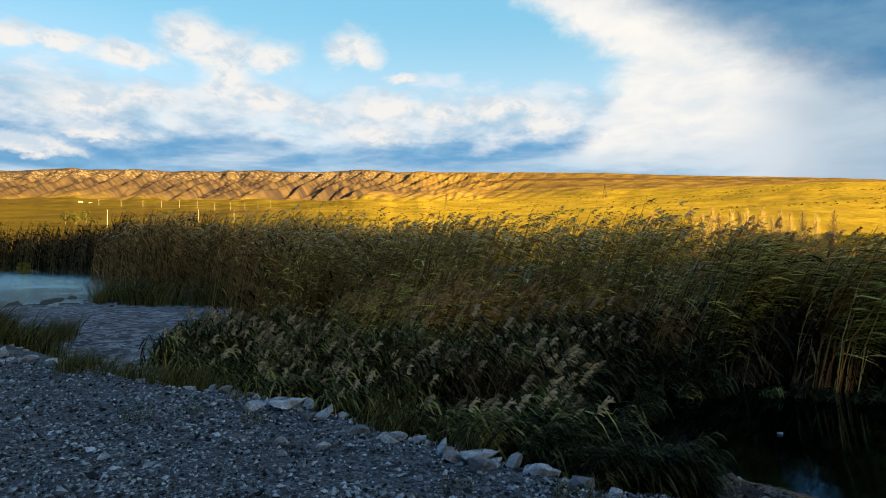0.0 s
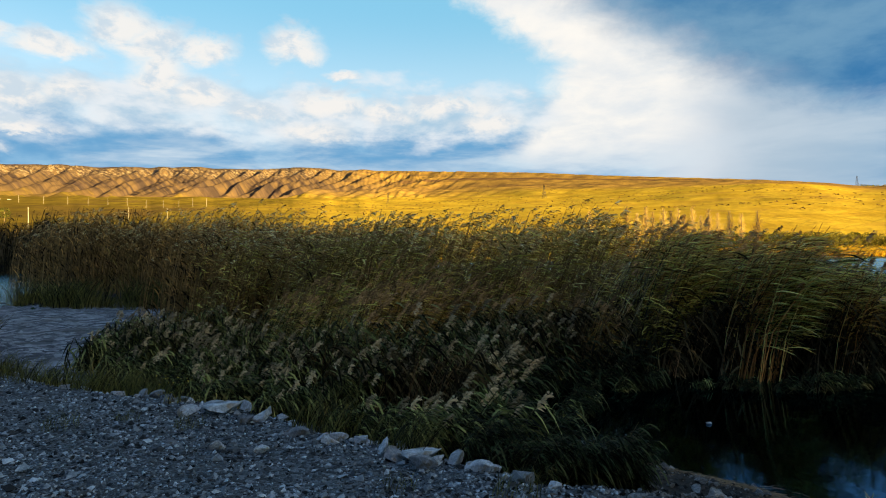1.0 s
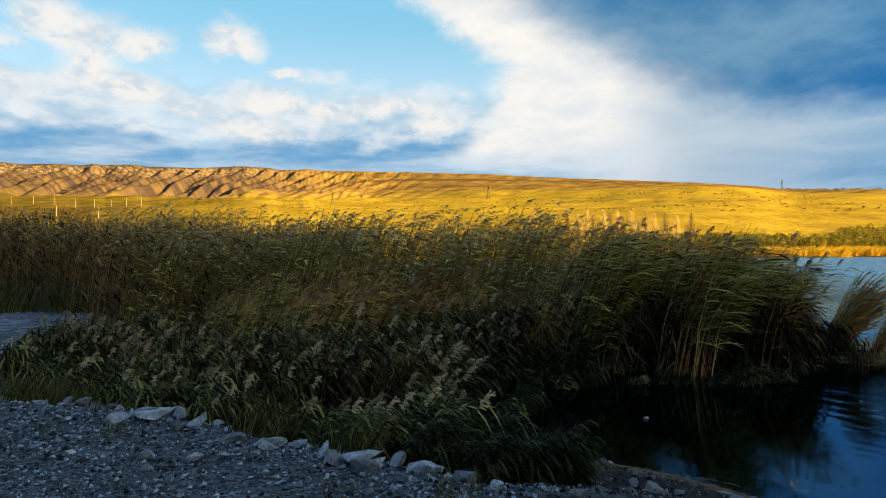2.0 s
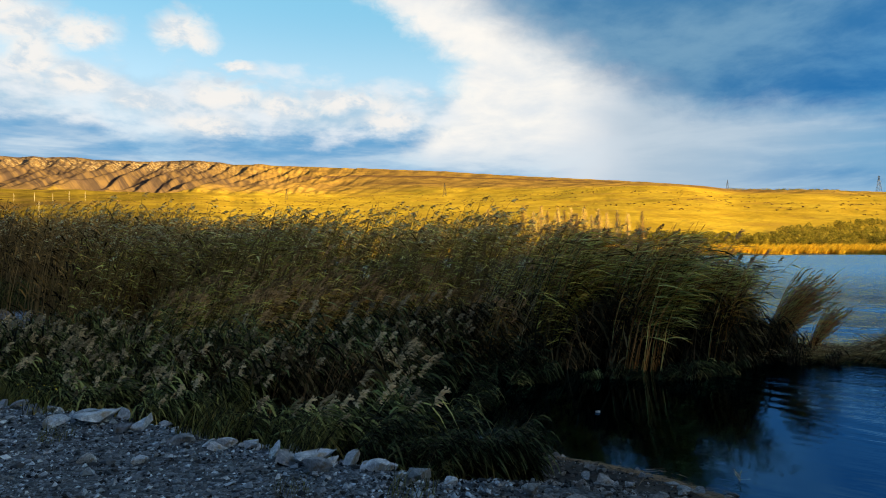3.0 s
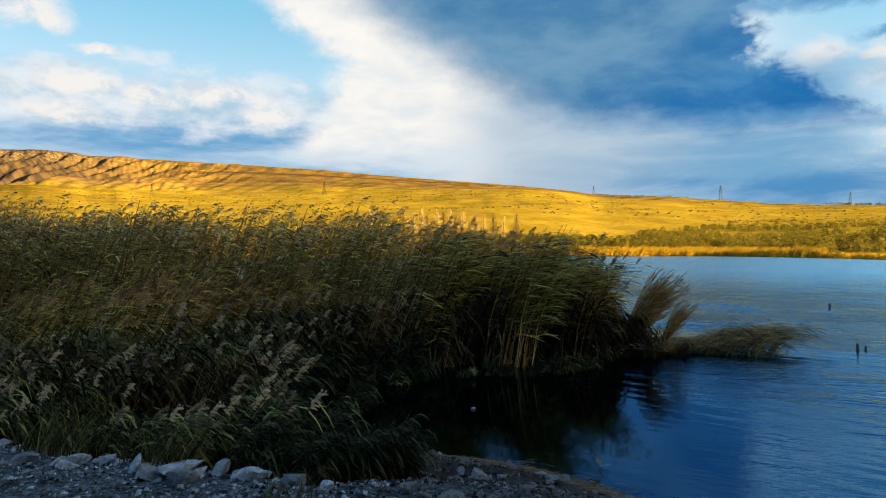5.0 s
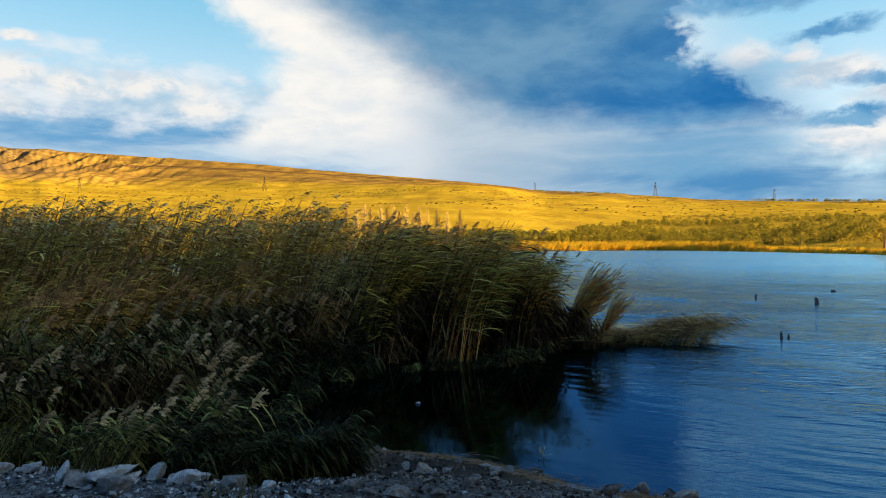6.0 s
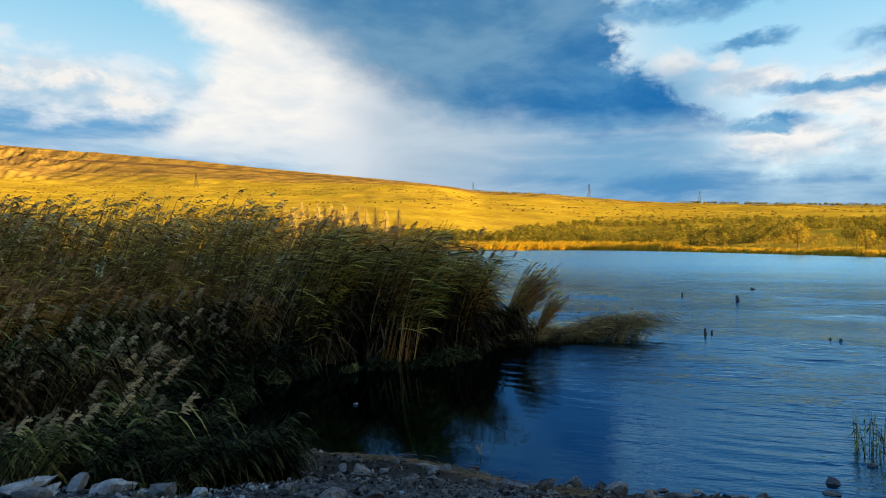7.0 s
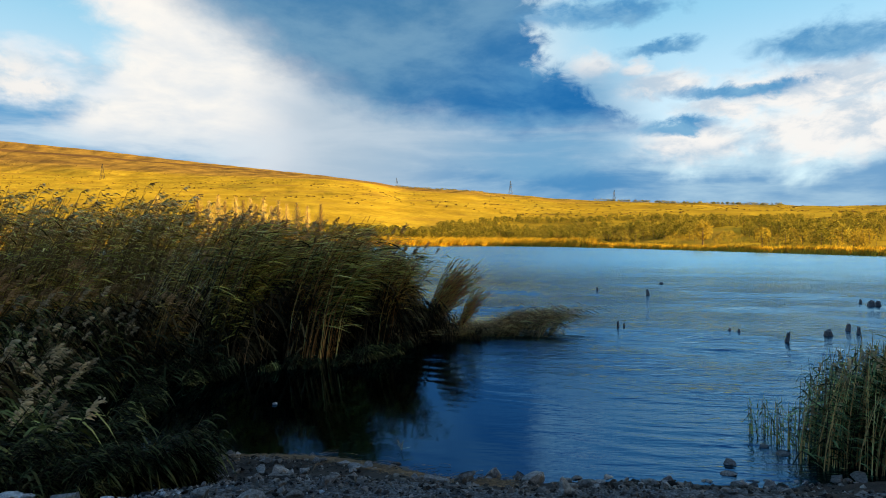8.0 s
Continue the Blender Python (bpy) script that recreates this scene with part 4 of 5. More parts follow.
for px, py in stand_points(rnd, near_stand, -7, 10, 5.2, 13.6, 0.51):
    s = line_dist(FRONT, px, py)
    over_water = float(sstep(3.0, 4.6, px))
    wave = float(fbm(px * 0.75 - py * 0.55, py * 0.35 + px * 0.3, 8, 2))
    if wave < 0.41 and s < 4 and over_water < 0.5 and s > 0.4 and px > -2:
        continue   # dark gaps between the rows
    want = min(3.05, 0.55 + 0.44 * s) * (1 - over_water) + over_water * min(2.65, 2.25 + 0.4 * s)
    want *= 0.72 + 0.52 * wave
    if over_water > 0.5:
        if s < 2.0 and wave < 0.47:
            continue
        want = max(want, 1.9)
    # the stand falls away to the silted flat
    want = min(want, float(np.interp(math.degrees(math.atan2(px, py)), [-27, -22, -15.5, -8, -2, 4], [0.6, 0.95, 1.5, 2.0, 2.5, 3.5])))
    if px > 7.6:
        want *= 1 - 0.12 * (px - 7.6)
    hi = min(range(len(HEIGHTS)), key=lambda i: abs(HEIGHTS[i] - want))
    size = want / HEIGHTS[hi]
    gz = max(float(ground_z(px, py)), -0.25)
    rusty = float(fbm(px * 0.5, py * 0.5, 18, 2)) > 0.56
    # low clumps towards the water take the shade-darkened colours
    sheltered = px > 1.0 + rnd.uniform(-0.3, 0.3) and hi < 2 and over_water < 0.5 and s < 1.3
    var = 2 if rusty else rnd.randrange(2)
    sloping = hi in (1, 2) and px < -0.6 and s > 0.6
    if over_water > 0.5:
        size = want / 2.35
    place_clump((OVER if px > 5.0 + rnd.uniform(-0.6, 0.6) else OVER_DIM)[rnd.randrange(3)] if over_water > 0.5 else NEAR_SHADED[hi, var] if sheltered else SLOPE[hi, var] if sloping else REED_MESHES[hi, var], "reed_clump", px, py, gz, rnd.uniform(-25, 25), size,
                "tall green reeds over rust-brown stems leaning from the water" if over_water > 0.5 else ("rust-tinged tall reeds with pale plumes bent by wind" if rusty else "green common reeds with streaming leaves and pale plumes") if hi > 2 else "arching dark green reeds darkened further for shade, with hanging leaves and buff plumes",
                "reeds", "reed stand by the bank")


M_BARE = mat("bare_pale_stalk", (0.26, 0.18, 0.09), (0.46, 0.34, 0.18), 3.0, 0.8, 0.0, 20.0, uneven=1.2, spec=0.1)
bare_form = clump_meshes(reed_shapes(195, stalks=20, radius=0.3, height=2.6, lean=0.42, leaves=2, leaf_len=0.25, plume=0.1, reach=0.6, hang=0.6, spread=0.35, bare=0.8, ragged=0.3), {"stems": M_BARE, "leaves": M_LEAF_DRY})
for px, py, tn in ((3.6, 11.6, 5), (4.1, 11.3, -5)):
    place_clump(bare_form, "bare_stalk_clump", px, py, max(float(ground_z(px, py)), -0.2), tn, 0.95, "pale bare reed stalks leaning out of the stand", "reeds", "bare stalks in the stand")


# ---- reed beds behind: many stalks, one object each ----
def reed_bed(name, points, variants, mats, label, z_of, rnd, sizes=(0.9, 1.15), turn=30, size_of=None):
    vs, fs, ix, o = [], [], [], 0
    for px, py in points:
        sh = variants[rnd.randrange(len(variants))]
        k, an = rnd.uniform(*sizes) * (size_of(px, py) if size_of else 1), radians(rnd.uniform(-turn, turn))
        rot = np.array([[math.cos(an), -math.sin(an), 0], [math.sin(an), math.cos(an), 0], [0, 0, 1]]) * k
        for slot, key in enumerate(("stems", "leaves", "plumes")):
            if key not in sh:
                continue
            v, f = sh[key]
            vs.append(v @ rot.T + (px, py, z_of(px, py)))
            fs.append(f + o)
            ix.append(np.full(len(f), slot))
            o += len(v)
    ob = link_mesh(name, np.vstack(vs), np.vstack(fs), mats, np.concatenate(ix))
    return tagged(ob, label, "reeds", kind="stuff")


# dark browns that stand in for the shade inside the stand
M_DEAD_STEM = mat("shaded_dead_stem", (0.055, 0.036, 0.018), (0.15, 0.095, 0.045), 1.0, 0.9, 0.0, 6.0, uneven=1.6, spec=0.05)
M_DEAD_LEAF = mat("shaded_dead_leaf", (0.030, 0.026, 0.012), (0.095, 0.070, 0.030), 1.0, 0.9, 0.0, 6.0, uneven=2.0, spec=0.05)
M_BED_STEM = mat("bed_stem", (0.20, 0.13, 0.05), (0.34, 0.23, 0.09), 1.0, 0.8, 0.0, 6.0, island=0.5)
# bed leaves likewise carry warm bounce light in their colour
M_BED_LEAF = mat("bed_leaf", (0.30, 0.245, 0.055), (0.66, 0.50, 0.12), 0.5, 0.6, 0.0, 4.0, c3=(0.64, 0.34, 0.065), uneven=1.3, spec=0.05, through_light=0.15)
M_BED_PLUME = mat("bed_plume", (0.44, 0.28, 0.12), (0.68, 0.46, 0.21), 1.0, 0.9, 0.0, 8.0, uneven=1.4, spec=0.05, through_light=0.2)
M_BROWN_LEAF = mat("brown_reed", (0.14, 0.085, 0.03), (0.30, 0.18, 0.05), 0.3, 0.8, 0.0, 3.0, c3=(0.10, 0.09, 0.024), uneven=2.4, spec=0.05, through_light=0.2)
# far reeds' leaves near black, for the shadow they stand in
M_FAR_LEAF = mat("shaded_far_reed", (0.02, 0.018, 0.012), (0.06, 0.045, 0.02), 0.3, 0.8, 0.0, 3.0, uneven=2.0, spec=0.05)
BED_MATS = [M_BED_STEM, M_BED_LEAF, M_BED_PLUME]
tall = [reed_shapes(300 + i, stalks=21, radius=0.5, height=3.5, lean=0.25, ragged=0.14, leaves=9, leaf_len=0.36, plume=0.7, reach=0.6, hang=0.42, bare=0.38, width=2.0, branchlets=8, lift=0.3) for i in range(3)]


def z_root(x, y):
    return max(float(ground_z(x, y)), -0.15)


rnd = random.Random(15)
# filler reeds added so that the stand and its reflection turn dark
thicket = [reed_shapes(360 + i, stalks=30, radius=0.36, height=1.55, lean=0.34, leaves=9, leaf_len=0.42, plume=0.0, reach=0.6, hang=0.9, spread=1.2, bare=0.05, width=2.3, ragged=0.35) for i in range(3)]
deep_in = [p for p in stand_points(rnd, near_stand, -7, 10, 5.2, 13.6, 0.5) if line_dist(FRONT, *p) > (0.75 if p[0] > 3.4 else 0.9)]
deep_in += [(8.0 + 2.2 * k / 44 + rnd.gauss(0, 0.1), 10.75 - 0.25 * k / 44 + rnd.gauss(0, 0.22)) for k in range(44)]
reed_bed("dead_reed_thicket", deep_in, thicket, [M_DEAD_STEM, M_DEAD_LEAF, M_DEAD_LEAF], "tangle of dead reeds under the living stand, darkened to deepen its shade", lambda x, y: max(float(ground_z(x, y)), -0.15), rnd,
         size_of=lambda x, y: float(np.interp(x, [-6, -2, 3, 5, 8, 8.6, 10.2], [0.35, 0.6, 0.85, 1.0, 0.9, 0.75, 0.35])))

rnd = random.Random(9)
back = in_poly([(-4.4, 14.2), (-1, 13.1), (4.5, 13.1), (9.0, 12.8), (11.5, 17), (8, 24), (0, 24), (-6.2, 20)])
reed_bed("reed_bed", stand_points(rnd, back, -10, 12, 13, 19, 0.74), tall, BED_MATS, "dense tall green and straw reeds behind the front stand", z_root, rnd,
         size_of=lambda x, y: float(np.interp(math.degrees(math.atan2(x, y)), [-18, -12, 0, 10, 16, 24, 32, 38], [0.86, 0.92, 1.0, 1.04, 1.07, 0.88, 0.80, 0.78])))
old = [reed_shapes(340 + i, stalks=18, radius=0.8, height=3.4, lean=0.18, leaves=7, leaf_len=0.5, plume=0.6, reach=0.6, hang=0.6, width=2.6, branchlets=8) for i in range(2)]
older = [reed_shapes(350 + i, stalks=16, radius=0.8, height=3.3, lean=0.14, leaves=6, leaf_len=0.5, plume=0.5, reach=0.6, hang=0.6, width=4.5, branchlets=5) for i in range(2)]
left = in_poly([P(-28.5, 47)[:2], P(-22, 34)[:2], P(-14, 27)[:2], P(-8, 21)[:2], P(2, 21)[:2], P(2, 34)[:2], P(-20, 48)[:2], P(-28.5, 58)[:2]])
mixed = in_poly([P(-19, 15)[:2], P(-4, 15)[:2], P(-2, 21)[:2], P(-19, 24)[:2]])
reed_bed("brown_reed_bed", stand_points(rnd, left, -30, 1, 18, 56, 1.32) + stand_points(rnd, mixed, -9, 0, 14, 24, 1.15), old, [M_BED_STEM, M_BROWN_LEAF, M_BED_PLUME], "tall brown autumn reeds standing round the silted pool", z_root, rnd, size_of=lambda x, y: (2.35 + 0.044 * math.hypot(x, y)) / 3.3)
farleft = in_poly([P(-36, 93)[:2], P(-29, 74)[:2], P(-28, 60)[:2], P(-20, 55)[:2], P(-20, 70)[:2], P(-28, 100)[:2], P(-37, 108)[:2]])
reed_bed("far_reed_bed", stand_points(rnd, farleft, -70, -10, 45, 105, 2.2), older, [M_STEM_DARK, M_FAR_LEAF, M_BROWN_LEAF], "brown reeds on the far side of the pool, blackened for shadow", z_root, rnd, sizes=(1.6, 1.95))


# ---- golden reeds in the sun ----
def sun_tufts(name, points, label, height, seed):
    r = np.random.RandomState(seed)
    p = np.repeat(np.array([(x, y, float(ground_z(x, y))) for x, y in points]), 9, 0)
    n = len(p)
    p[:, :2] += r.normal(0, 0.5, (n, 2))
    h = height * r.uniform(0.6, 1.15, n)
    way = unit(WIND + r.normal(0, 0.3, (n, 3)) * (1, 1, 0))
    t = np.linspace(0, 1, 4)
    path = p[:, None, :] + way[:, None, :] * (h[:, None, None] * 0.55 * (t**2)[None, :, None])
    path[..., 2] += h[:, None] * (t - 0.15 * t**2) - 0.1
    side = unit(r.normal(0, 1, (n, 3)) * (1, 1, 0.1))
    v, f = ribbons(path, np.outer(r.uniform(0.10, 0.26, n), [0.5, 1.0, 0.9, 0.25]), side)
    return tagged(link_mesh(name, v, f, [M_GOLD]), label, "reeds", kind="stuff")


r_ = random.Random(21)
shore_pts = []
for i in range(2600):
    b = r_.uniform(24, 80)
    depth = 16 * (1 - 0.75 * sstep(52, 62, b))
    shore_pts.append(P(b, float(far_shore(b)) - 3 + depth * r_.random() ** 1.3)[:2])
low_pts = [p for p in shore_pts if math.atan2(p[0], p[1]) > radians(57)]
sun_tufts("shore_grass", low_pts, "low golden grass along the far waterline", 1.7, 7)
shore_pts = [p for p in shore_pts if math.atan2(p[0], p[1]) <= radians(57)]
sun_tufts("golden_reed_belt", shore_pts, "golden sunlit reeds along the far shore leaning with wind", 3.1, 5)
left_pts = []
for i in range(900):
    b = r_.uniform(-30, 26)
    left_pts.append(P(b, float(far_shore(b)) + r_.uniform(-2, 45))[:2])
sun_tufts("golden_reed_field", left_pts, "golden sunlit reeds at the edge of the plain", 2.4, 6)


# ---- far trees ----
def crown(r, n, shape, size):
    """n small leaf clumps in the given envelope."""
    c = shape(r, n)
    a, b = unit(r.normal(0, 1, (n, 3))), unit(r.normal(0, 1, (n, 3)))
    s = size * r.uniform(0.6, 1.4, n)[:, None]
    v = np.stack([c + a * s, c + b * s, c - (a + b) * s * 0.6], 1).reshape(-1, 3)
    k = np.arange(n)[:, None] * 3
    return v, np.concatenate([k + 0, k + 1, k + 2], 1)


def pine_env(r, n):
    """An egg-shaped crown, fullest below the middle."""
    z = r.uniform(0.10, 1.0, n)
    ra = 0.40 * np.sin(np.pi * np.clip((z + 0.12) / 1.16, 0, 1)) ** 0.7 * np.sqrt(r.uniform(0.25, 1, n)) + 0.02
    an = r.uniform(0, 6.283, n)
    return np.stack([ra * np.cos(an), ra * np.sin(an), z], -1)


def shrub_env(r, n):
    p = unit(r.normal(0, 1, (n, 3))) * (r.uniform(0.3, 1, n) ** 0.5)[:, None]
    return np.abs(p) * (0, 0, 0.6) + p * (0.85, 0.85, 0)


def round_env(r, n):
    p = unit(r.normal(0, 1, (n, 3))) * (r.uniform(0.35, 1, n) ** 0.5)[:, None]
    return p * (0.36, 0.36, 0.40) + (0, 0, 0.6)


def wood(name, points, env, clumps, size, ma, label, heights, seed):
    r = np.random.RandomState(seed)
    vs, fs, ix, o = [], [], [], 0
    forms = [crown(r, clumps, env, size) for _ in range(5)]
    for x, y in points:
        h = r.uniform(*heights)
        v, f = forms[r.randint(5)]
        z = float(ground_z(x, y)) - 0.1
        an = r.uniform(0, 6.28)
        c, s = math.cos(an), math.sin(an)
        vv = np.stack([v[:, 0] * c - v[:, 1] * s, v[:, 0] * s + v[:, 1] * c, v[:, 2]], -1) * (h * r.uniform(0.85, 1.3), h * 1.1, h) + (x, y, z)
        tv, tf = tubes(np.array([[[x, y, z], [x, y, z + 0.5 * h], [x, y, z + 0.9 * h]]]), np.array([[0.022 * h, 0.016 * h, 0.006 * h]]), 4)
        for slot, (a, b) in enumerate(((vv, f), (tv, tf))):
            vs.append(a)
            fs += (b + o).tolist()
            ix.append(np.full(len(b), slot))
            o += len(a)
    return tagged(link_mesh(name, np.vstack(vs), fs, [ma, M_BARK], np.concatenate(ix)), label, "trees", kind="stuff")


pine_pts = []
while len(pine_pts) < 2000:
    b = r_.uniform(27, 80)
    ds = float(far_shore(b))
    u = r_.random()
    d = ds + 24 + u * (60 + 230 * float(sstep(38, 56, b)))
    x, y, _ = P(b, d)
    gap = float(fbm(x / 45, y / 45, 14, 3))
    if gap > 0.41 + 0.17 * u or (d < ds + 60 and b < 58):
        if not (b > 66 and b < 69 and d > ds + 50 and d < ds + 150):
            pine_pts.append((x, y))
wood("pine_wood", pine_pts, pine_env, 150, 0.075, M_PINE, "young olive-green pine plantation on the far slope", (2.4, 4.4), 3)
top_pts = [P(b, float(rim(b)) - r_.uniform(2, 14))[:2] for b in [r_.uniform(38.8, 47.5) for _ in range(150)] + [r_.uniform(57, 72) for _ in range(240)]]
wood("skyline_trees", top_pts, round_env, 40, 0.12, M_PINE, "dark row of trees along the hill's crest", (4.0, 7.5), 4)
fall_pts = []
for i in range(130):
    b = 40 + 40 * r_.random() ** 0.6
    fall_pts.append(P(b, float(far_shore(b)) + r_.uniform(10, 70))[:2])
wood("autumn_thicket", fall_pts, pine_env, 150, 0.065, M_AUTUMN, "yellow autumn trees and bushes in front of the pines", (1.2, 3.2), 5)
shrub_pts = []
while len(shrub_pts) < 1500:
    b, u = r_.uniform(-20, 80), r_.uniform(0.22, 0.86)
    ds, dt = float(far_shore(b)), float(rim(b))
    x, y, _ = P(b, ds + u * (dt - ds))
    if float(fbm(x / 130, y / 130, 51, 3)) > 0.44:
        shrub_pts.append((x, y))
wood("hillside_shrubs", shrub_pts, shrub_env, 16, 0.34, M_SHRUB, "scattered low dry shrubs on the golden slope", (1.0, 2.2), 6)


def part(name, v, f, ma, parent, label=""):
    ob = link_mesh(name, v, f, [ma], parent=parent)
    return tagged(ob, label)


def limb_paths(r, n, h, spread, z0, z1):
    z = r.uniform(z0, z1, n) * h
    an = r.uniform(0, 6.283, n)
    ln = spread * h * r.uniform(0.6, 1.2, n) * (1.15 - z / h)
    t = np.linspace(0, 1, 4)
    p = np.zeros((n, 4, 3))
    p[..., 0] = np.cos(an)[:, None] * ln[:, None] * t
    p[..., 1] = np.sin(an)[:, None] * ln[:, None] * t
    p[..., 2] = z[:, None] + ln[:, None] * (1.6 * t + 0.5 * t**2)
    return p


def bare_tree(seed, h):
    """A tall bare poplar: trunk, limbs, thin twigs with a few leaves left."""
    r = np.random.RandomState(seed)
    ob = new("bare_tree")
    z = np.linspace(-0.03, 1, 5) * h
    tp = np.stack([0.02 * h * np.sin(z), 0.015 * h * np.cos(z * 0.7), z], -1)[None]
    part("trunk", *tubes(tp, np.array([[0.022, 0.018, 0.013, 0.008, 0.003]]) * h, 6), M_BARK, ob)
    part("limbs", *tubes(limb_paths(r, 26, h, 0.17, 0.22, 0.9), np.outer(np.full(26, 0.006 * h), [1, 0.7, 0.5, 0.2])), M_BARK, ob)
    lp = limb_paths(r, 120, h, 0.20, 0.25, 0.95)
    part("twig_spray", *tubes(lp, np.outer(np.full(120, 0.0032 * h), [1, 0.8, 0.6, 0.3])), M_TWIG, ob, "pale thin twigs")
    def column(rr, n):
        z = rr.uniform(0.2, 1.0, n)
        ra, an = 0.075 * (1.15 - z) * np.sqrt(rr.uniform(0, 1, n)) + 0.01, rr.uniform(0, 6.283, n)
        return np.stack([ra * np.cos(an), ra * np.sin(an), z], -1)
    v, f = crown(r, 130, column, 0.017)
    part("crown", v * h, f, M_TWIG, ob, "thin pale gold last leaves")
    return tagged(ob, "bare pale poplar on the meadow behind the reeds", "tree", "row of bare trees")


bares = [bare_tree(1, 11.5), bare_tree(2, 13.0)]
for i, b in enumerate([18.6, 21.8, 22.7, 23.4, 24.0, 24.9, 25.5, 26.1, 26.6, 27.2, 27.9, 28.5, 29.2, 30.1, 31.0, 32.2]):
    x, y, _ = P(b, 205 + 22 * math.sin(i * 2.3))
    m = pose(x, y, float(ground_z(x, y)), 0, 0, i * 67)
    if i < 2:
        bares[i].matrix_world = m
    else:
        copy_thing(bares[i % 2], m)


def leafy_tree(name, b, d, h, ma, label, clumps=420, size=0.05):
    r = np.random.RandomState(int(d))
    x, y, _ = P(b, d)
    ob = new(name)
    ob.matrix_world = pose(x, y, float(ground_z(x, y)))
    part("trunk", *tubes(np.array([[[0, 0, -0.1], [0.02 * h, 0, 0.3 * h], [0, 0.02 * h, 0.7 * h]]]), np.array([[0.03, 0.022, 0.008]]) * h, 6), M_BARK, ob)
    part("limbs", *tubes(limb_paths(r, 14, h * 0.8, 0.2, 0.3, 0.8), np.outer(np.full(14, 0.008 * h), [1, 0.7, 0.5, 0.2])), M_BARK, ob)
    v, f = crown(r, clumps, round_env, size)
    part("crown", v * h, f, ma, ob)
    return tagged(ob, label, "tree")


leafy_tree("round_tree", 21.2, 215, 9.5, M_AUTUMN, "round golden autumn tree on the meadow")
leafy_tree("autumn_tree", 66.0, 178, 7.0, M_AUTUMN, "bright yellow autumn tree at the lake shore")
leafy_tree("autumn_tree", 70.5, 152, 5.0, M_AUTUMN, "yellow autumn tree beside the pine plantation")
leafy_tree("small_bush", -34.0, 84, 1.8, M_AUTUMN, "small orange autumn bush at the pool's edge", 160, 0.09)
for b, d, h in ((-31.3, 400, 9), (-29.9, 410, 10), (-30.6, 395, 8)):
    leafy_tree("plain_bush", b, d, h * 0.8, M_BUSH, "dark green bush on the plain", 260, 0.07)


# ---- pylons, poles, house on the plain ----
def beams(pairs, thick):
    path = np.array([[a, b] for a, b in pairs], float)
    return tubes(path, np.full((len(pairs), 2), thick), 4)


def pylon(h=27.0):
    ob = new("power_pylon")
    half = lambda z: 0.11 * h * (1 - z / h) ** 1.3 + 0.02 * h
    zs = [0, 0.2 * h, 0.38 * h, 0.54 * h, 0.68 * h, 0.8 * h, 0.9 * h, h]
    corners = [(-1, -1), (1, -1), (1, 1), (-1, 1)]
    at = lambda c, z: (c[0] * half(z), c[1] * half(z), z)
    for c in corners:
        part("leg", *beams([(at(c, a), at(c, b)) for a, b in zip(zs, zs[1:])], 0.17), M_STEEL, ob)
    br = []
    for a, b in zip(zs, zs[1:]):
        for c, e in zip(corners, corners[1:] + corners[:1]):
            br += [(at(c, a), at(e, b)), (at(e, a), at(c, b))]
    part("bracing", *beams(br, 0.09), M_STEEL, ob)
    for z, l in ((0.68 * h, 0.15 * h), (0.80 * h, 0.20 * h), (0.92 * h, 0.13 * h)):
        part("crossarm", *beams([((-l, 0, z), (l, 0, z)), ((-l, 0, z), (0, 0, z + 0.05 * h)), ((l, 0, z), (0, 0, z + 0.05 * h))], 0.13), M_STEEL, ob)
    return tagged(ob, "grey steel lattice power pylon on the hill", "pylon", "power line over the hill")


first_pylon = pylon()
for i, (b, d, k) in enumerate([(39.05, 1660, 1.0), (49.5, 1500, 1.3), (14.6, 1180, 0.95), (0.3, 1130, 0.7), (58.7, 1480, 1.0)]):
    x, y, _ = P(b, d)
    m = pose(x, y, float(ground_z(x, y)) - 0.4, 0, 0, -b + 25)
    ob = first_pylon if i == 0 else copy_thing(first_pylon, m)
    ob.matrix_world = m @ Matrix.Diagonal((k, k, k, 1))


def line_pole():
    ob = new("utility_pole")
    part("post", *tubes(np.array([[[0, 0, -0.5], [0, 0, 4.5], [0, 0, 9.0]]]), np.array([[0.18, 0.16, 0.13]]), 6), M_POLE, ob)
    part("crossbar", *beams([((-1.0, 0, 8.5), (1.0, 0, 8.5))], 0.11), M_POLE, ob)
    return tagged(ob, "pale utility pole on the plain", "pole", "line of poles across the plain")


first_pole = line_pole()
poles = [(-29.0, 880), (-27.4, 870), (-25.8, 855), (-24.4, 840), (-23.0, 825), (-21.6, 800), (-20.2, 780), (-18.9, 760), (-17.7, 740), (-16.6, 720), (-15.5, 700), (-28.4, 330), (-21.5, 420), (-18.6, 430)]
for i, (b, d) in enumerate(poles):
    x, y, _ = P(b, d)
    m = pose(x, y, float(ground_z(x, y)), 0, 0, i * 31 + 40)
    if i == 0:
        first_pole.matrix_world = m
    else:
        copy_thing(first_pole, m)


def box(x0, x1, y0, y1, z0, z1):
    v = np.array([(x, y, z) for z in (z0, z1) for x, y in ((x0, y0), (x1, y0), (x1, y1), (x0, y1))], float)
    f = np.array([(3, 2, 1, 0), (4, 5, 6, 7), (0, 1, 5, 4), (1, 2, 6, 5), (2, 3, 7, 6), (3, 0, 4, 7)])
    return v, f


